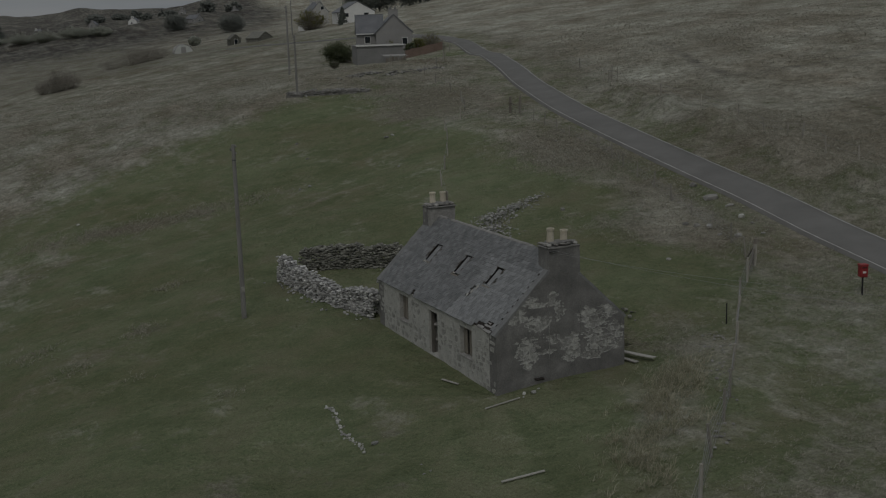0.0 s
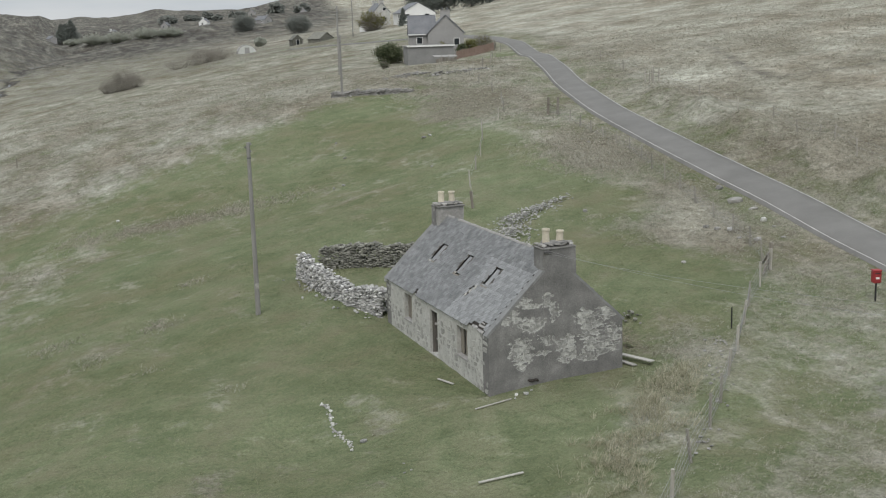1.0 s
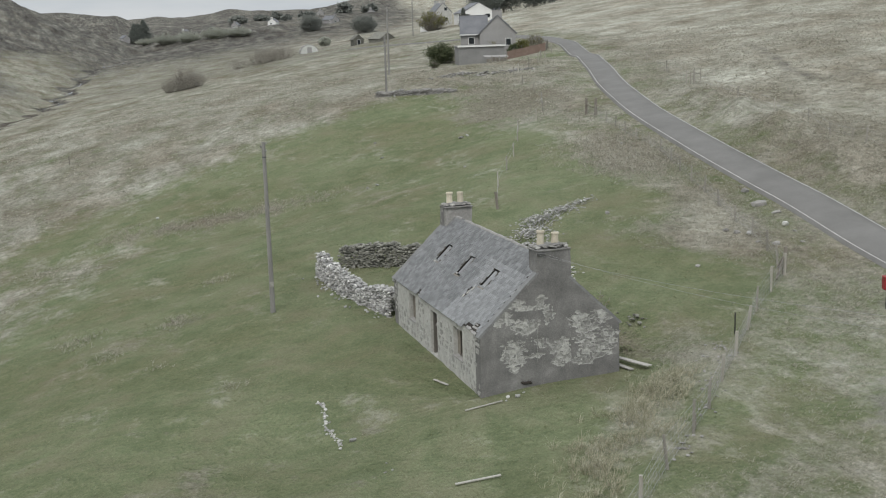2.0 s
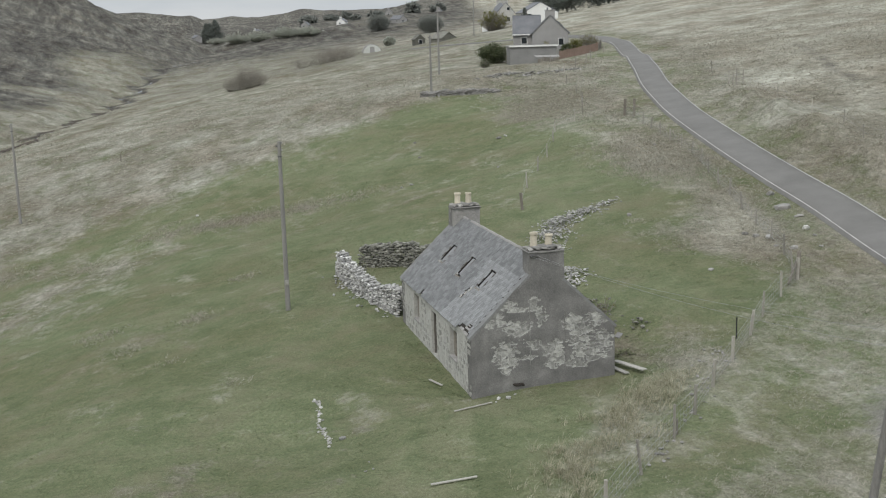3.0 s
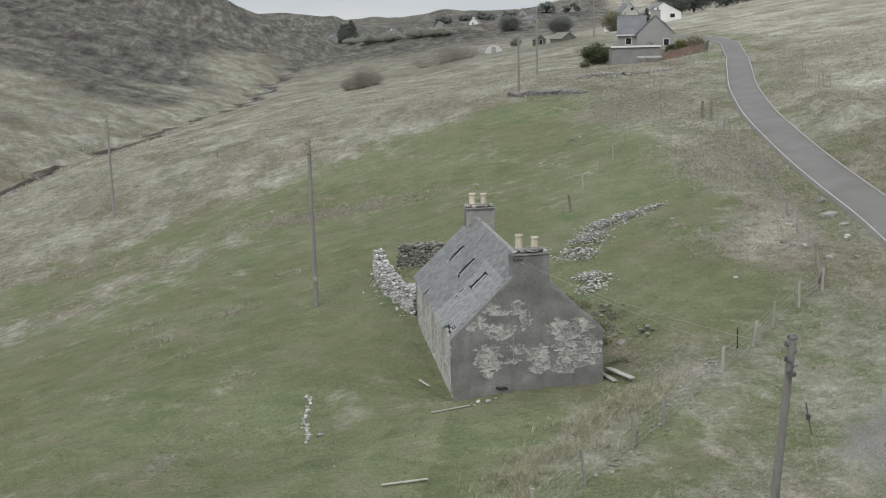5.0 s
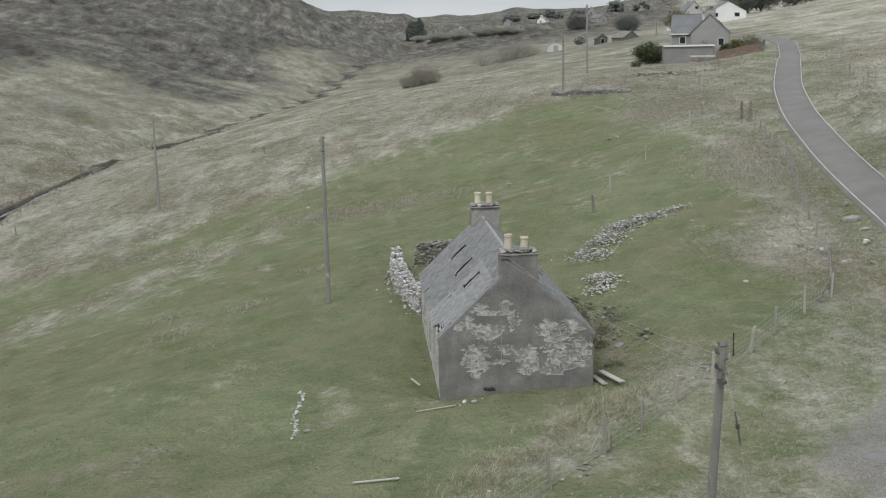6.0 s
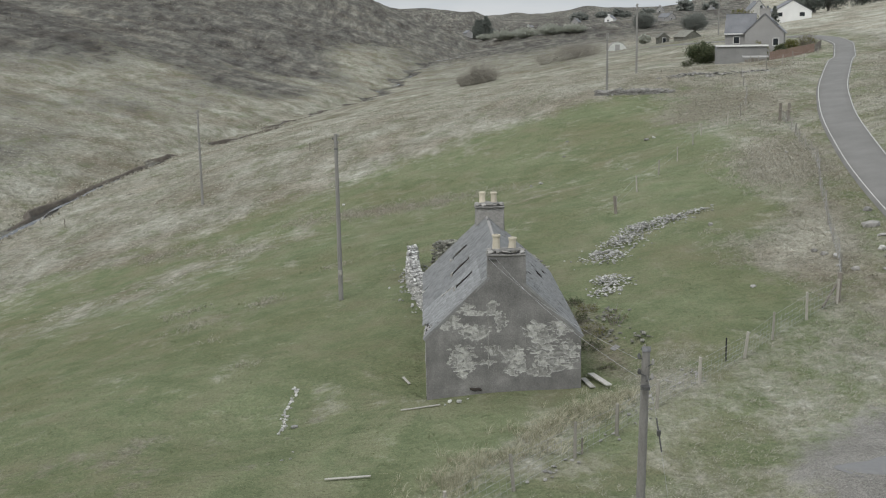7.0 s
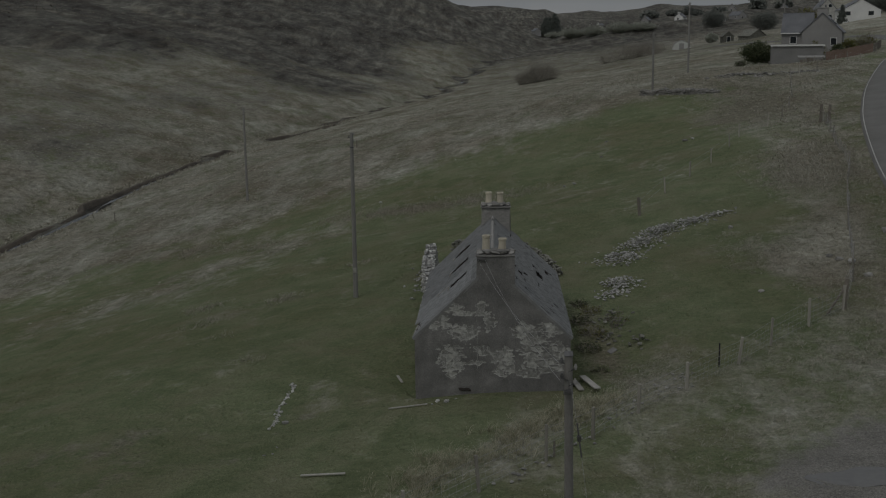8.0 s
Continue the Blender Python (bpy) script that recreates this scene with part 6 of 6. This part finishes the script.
leaf_mass("tree", "dark spreading evergreen beside the white house", 118.3, 585.0, 10.5, 7.5, FAR_LEAF, 90, 90, 0.3, category="tree", trunk=0.1, per=90)
leaf_mass("tree", "dark rounded evergreen tree by far fields", 84.0, 400.0, 3.2, 3.0, COPSE, 91, 80, 0.6, category="tree", trunk=0.05)
for k, (x, y, w, h) in enumerate(((112, 300, 9, 8), (120, 303, 10, 9), (129, 300, 11, 8), (138, 306, 10, 9), (147, 304, 11, 8))):
    leaf_mass("conifer", "dark spruce of a shelter belt above the road", x, y, w, h, CONIFER, 95 + k, 90, 0.28, category="tree", trunk=0.05, per=90)


def polytunnel(x, y, z, turn, r, length):
    ob = thing("polytunnel", "pale hooped polytunnel in the fields", "polytunnel", (x, y, z), turn)
    n = 14
    bm = bmesh.new()
    ends = []
    for yy in (0, length):
        ends.append([bm.verts.new((-r * math.cos(math.pi * k / n), yy, r * 0.95 * math.sin(math.pi * k / n) + 0.05)) for k in range(n + 1)])
    for k in range(n):
        bm.faces.new((ends[0][k], ends[0][k + 1], ends[1][k + 1], ends[1][k]))
    bm.faces.new(ends[0])
    bm.faces.new(list(reversed(ends[1])))
    part("cover", bm, SHEET, ob)
    for k in range(7):
        yy = -0.03 + (length + 0.06) * k / 6
        bm = bmesh.new()
        pts = [Vector((-r * 1.02 * math.cos(math.pi * i / 10), yy, r * 0.97 * math.sin(math.pi * i / 10))) for i in range(11)]
        for a, b in zip(pts, pts[1:]):
            rod(bm, a, b, 0.06, None, 5)
        part("hoop", bm, CEMENT, ob)
    part("door_frame", boxed((-0.7, -0.1, 0), (0.7, -0.02, 1.9), 0.01), RENDER_GREY, ob)
    return ob


polytunnel(58.0, 305.0, land1(58, 305) - 0.1, -8, 2.7, 8.0)

# ---- scrub, trees and houses down the glen ----
rng_far = random.Random(404)
for k, (x, y, w, h) in enumerate(((9.5, 231, 3.4, 3.4), (11.5, 230, 4, 5.0), (13.5, 231, 5, 5.8), (16, 234, 4, 4.2), (40, 291, 8, 4.6), (45, 292, 8, 5.2), (49, 297, 7, 4.6), (35, 293, 7, 3.4), (42.5, 294, 8, 5.0))):
    twig_bush("scrub", "leafless grey-brown willow scrub", x, y, w * 1.3, h * 1.15, 190, LEAF, 120 + k, 0.0, thick=0.011)
for k, (x, y, w, h) in enumerate(((38.5, 785, 10.5, 13), (45, 790, 11, 13), (41.5, 794, 9, 11))):
    leaf_mass("conifer", "tall dark conifer alone in the glen", x, y, w * 1.1, h, CONIFER, 140 + k, 90, 0.5, category="tree", trunk=0.06, cone=True)
for k, (x, y, w, h) in enumerate(((52, 705, 19, 7.5), (64, 690, 20, 7.5), (78, 672, 20, 7.5), (92, 668, 18, 6), (42, 735, 14, 4.5))):
    twig_bush("copse", "grey-green leafless copse in the glen", x, y, w, h, 480, COPSE, 150 + k, 0.3, 0.3, "copse", thick=0.035)
# White houses mostly take grey render, so haze is painted into their walls.
gable_house("far_house", "small white house beneath tall conifers", (30.5, 775, land1(30.5, 775)), 20, 4.5, 7, 2.2, 4, RENDER_GREY, ROOF_FAR, (), (), (), group="far white houses")
far_homes = ((109, 818), (116, 705), (131, 640), (143, 640), (118, 930), (160, 760), (180, 700), (92, 1010))
for k, (x, y) in enumerate(far_homes):
    gable_house("far_house", "small white house far down the glen", (x, y, land1(x, y)), rng_far.uniform(-30, 50), rng_far.uniform(4.5, 6), rng_far.uniform(8, 12), 2.4, 4.6, (RENDER_GREY, WHITE, RENDER_GREY)[k % 3], ROOF_FAR, [(2.2, 0.8, 0.9, 1.0)], [(3, 0.8, 0.9, 1.0)], (0.1,), group="far white houses")
for k in range(14):
    x = rng_far.uniform(95, 190)
    y = 900 - 1.6 * (x - 95) + rng_far.uniform(-40, 80)
    leaf_mass("far_tree", "dark tree among far houses", x, y, rng_far.uniform(6, 12), rng_far.uniform(4, 7), FAR_LEAF, 170 + k, 26, 1.2, category="tree", per=30)

# ---- grasses ----
def grass_patch(name, label, places, heights, width, lean, material, per, seed, curl=0.5):
    """Many tufts in one mesh: each blade a narrow bent strip of two faces."""
    rng = np.random.default_rng(seed)
    n = len(places)
    base = np.repeat(places, per, axis=0)
    h = np.repeat(heights, per) * rng.uniform(0.55, 1.15, n * per)
    a = rng.uniform(0, 6.283, n * per)
    out = np.column_stack([np.cos(a), np.sin(a), np.zeros(n * per)])
    spread = rng.uniform(0.0, 0.35, n * per) * h
    foot = base + out * spread[:, None] * 0.6
    tilt = rng.normal(lean, 0.25, n * per)
    side = np.column_stack([-np.sin(a + 0.8), np.cos(a + 0.8), np.zeros(n * per)]) * (width * np.sqrt(h / 0.3))[:, None]
    mid = foot + out * (h * 0.45 * tilt)[:, None] + np.array([0, 0, 1.0]) * (h * 0.6)[:, None]
    tip = foot + out * (h * (tilt + curl * 0.5))[:, None] + np.array([0, 0, 1.0]) * (h * np.clip(1.0 - 0.35 * np.abs(tilt), 0.3, 1))[:, None]
    verts = np.stack([foot - side, foot + side, mid + side * 0.8, mid - side * 0.8, tip], axis=1).reshape(-1, 3)
    k = np.arange(n * per)[:, None] * 5
    quads = (k + np.array([[0, 1, 2, 3]])).tolist()
    tris = (k + np.array([[3, 2, 4]])).tolist()
    ob = mesh_part(name, verts.tolist(), quads + tris, material)
    return tagged(ob, label, "grass", kind="stuff")


def scatter(count, x0, x1, y0, y1, seed, keep, clump=0.0):
    """Places on the ground in a stretch of the plan, thinned by keep(x, y)."""
    rng = np.random.default_rng(seed)
    x, y = rng.uniform(x0, x1, count), rng.uniform(y0, y1, count)
    if clump:
        g = np.sin(x * 1.3 + 2 * np.sin(y * 0.9)) * np.sin(y * 1.1 + 2 * np.sin(x * 0.7)) + rng.normal(0, 0.35, count)
        ok = g > clump
        x, y = x[ok], y[ok]
    inside = (np.abs(x - CW / 2) < CW / 2 + 0.12) & (np.abs(y - CL / 2) < CL / 2 + 0.12)
    dr, _ = line_distance(x, y, ROAD_LINE)
    lay = pull_in(x, y) > 0.35
    ok = ~inside & (dr > ROAD_HALF + 0.25) & ~lay & (rng.random(len(x)) < keep(x, y))
    x, y = x[ok], y[ok]
    return np.column_stack([x, y, land(x, y) - 0.02])


def seen_from_above(x, y):
    """Inside the wedge of land that the place takes up, with a margin."""
    a = np.degrees(np.arctan2(x + 4, y + 46))
    return (a > -32) & (a < 54)


def keep_green(x, y):
    s, m, r = cover(x, y)
    return (1 - s) * seen_from_above(x, y)


def keep_straw(x, y):
    s, m, r = cover(x, y)
    return np.clip((s - 0.35) * 2.2, 0, 1) * (1 - m) * seen_from_above(x, y)


def keep_rush(x, y):
    s, m, r = cover(x, y)
    return np.clip(r * 1.9 - 0.45, 0, 1) * seen_from_above(x, y)


rng_h = np.random.default_rng(9)
pl = scatter(80000, -26, 28, -16, 34, 1, keep_green)
grass_patch("short_grass", "short uneven green pasture grass", pl, rng_h.uniform(0.04, 0.10, len(pl)), 0.009, 0.9, GRASS, 4, 2, 0.6)
pl = scatter(26000, -32, 30, 32, 86, 3, keep_green)
grass_patch("short_grass", "short green grass of the upper pasture", pl, rng_h.uniform(0.05, 0.10, len(pl)), 0.026, 1.2, GRASS, 3, 4, 0.8)
pl = scatter(84000, -4, 40, -18, 34, 7, keep_straw)
grass_patch("moor_grass", "bleached straw-coloured moor grass by the road", pl, rng_h.uniform(0.10, 0.26, len(pl)), 0.0055, 1.05, STRAW, 8, 8, 0.7)
pl = scatter(20000, 10, 80, 40, 110, 9, keep_straw, -0.2)
grass_patch("moor_grass", "bleached tussocks on the hillside", pl, rng_h.uniform(0.10, 0.24, len(pl)), 0.012, 1.5, STRAW_PALE, 12, 10, 0.9)
pl = scatter(34000, -70, 30, 40, 190, 11, keep_straw, -0.2)
grass_patch("moor_grass", "pale tussocks below the pasture", pl, rng_h.uniform(0.11, 0.27, len(pl)), 0.014, 1.5, STRAW_PALE, 10, 12, 0.9)
pl = scatter(44000, 24, 125, -10, 130, 13, keep_straw, -0.2)
grass_patch("moor_grass", "thick pale tussocks above the road", pl, rng_h.uniform(0.10, 0.24, len(pl)), 0.013, 1.5, STRAW_PALE, 10, 14, 0.9)
pl = scatter(26000, -75, -20, 60, 240, 25, lambda x, y: np.exp(-((line_distance(x, y, STREAM_LINE)[0] - 2.9) / 0.8) ** 2))
grass_patch("moor_grass", "shaggy pale grass hanging over the burn", pl, rng_h.uniform(0.25, 0.6, len(pl)), 0.035, 0.8, STRAW, 5, 26, 0.9)
pl = scatter(26000, -45, 80, 0, 115, 15, keep_rush)
grass_patch("rushes", "brown withered rushes in wet ground", pl, rng_h.uniform(0.08, 0.22, len(pl)), 0.014, 1.1, RUSH, 6, 16)


def keep_heather(x, y):
    s, m, r = cover(x, y)
    w = rumple(x * 0.09, y * 0.05) * 4.5 + 0.30
    return np.clip(m * 2.4 - 1.2, 0, 1) * np.clip(w, 0.02, 1) * seen_from_above(x, y)


pl = scatter(50000, -230, 40, 110, 620, 21, keep_heather)
grass_patch("heather", "low dark heather clumps on the moor", pl, rng_h.uniform(0.15, 0.5, len(pl)), 0.16, 1.3, HEATHER, 5, 22, 0.9)


def near_fence_bank(x, y):
    d, _ = line_distance(x, y, [(0.1, -9.6), (2.3, -7.2), (4.5, -5.2), (6.6, -3.0)])
    return np.exp(-(d / 1.05) ** 2)


pl = scatter(8000, -2, 10, -12, 1, 17, near_fence_bank, -0.1)
grass_patch("tall_tussocks", "tall straw tussocks along the garden edge", pl, rng_h.uniform(0.2, 0.55, len(pl)), 0.006, 0.7, TUSSOCK, 12, 18)


def spots(x, y):
    k = np.zeros(len(x))
    for cx, cy, r in ((-9.5, 24.3, 0.9), (-9.9, 23.6, 0.7), (-13.5, 20.6, 0.9), (-15, 26, 1.2), (-6.0, 33, 0.8), (16.0, 20.5, 0.6), (-11.5, 15.5, 0.5), (-8.6, 9.0, 0.5), (-11, 59.2, 2.0), (-7, 57.2, 1.8), (-3, 56.0, 2.0), (1.2, 54.6, 1.8), (5.0, 53.0, 1.8), (-17, 55, 1.4), (-24, 60, 2.0)):
        k = np.maximum(k, np.exp(-((x - cx) ** 2 + (y - cy) ** 2) / (r * r)))
    return k


pl = scatter(80000, -26, 30, 5, 64, 19, spots)
grass_patch("tall_tussocks", "lone withered tussocks in the pasture", pl, rng_h.uniform(0.15, 0.34, len(pl)), 0.006, 0.7, STRAW, 9, 20)
pl = scatter(9000, 20, 30, 26, 48, 33, lambda x, y: patch(x, y, 24.6, 36.5, 2.6, 7.0, -0.2))
grass_patch("tall_tussocks", "thick bleached tussocks below the road", pl, rng_h.uniform(0.14, 0.32, len(pl)), 0.008, 0.9, STRAW_PALE, 9, 34)
pl = scatter(16000, -34, 26, -12, 76, 31, keep_green, 0.45)
grass_patch("pasture_tufts", "small rank tufts dotted over the pasture", pl, rng_h.uniform(0.09, 0.20, len(pl)), 0.008, 0.7, GRASS, 9, 32)

# ---- pieces of the roof ----
slate_roof(-1)
slate_roof(1)
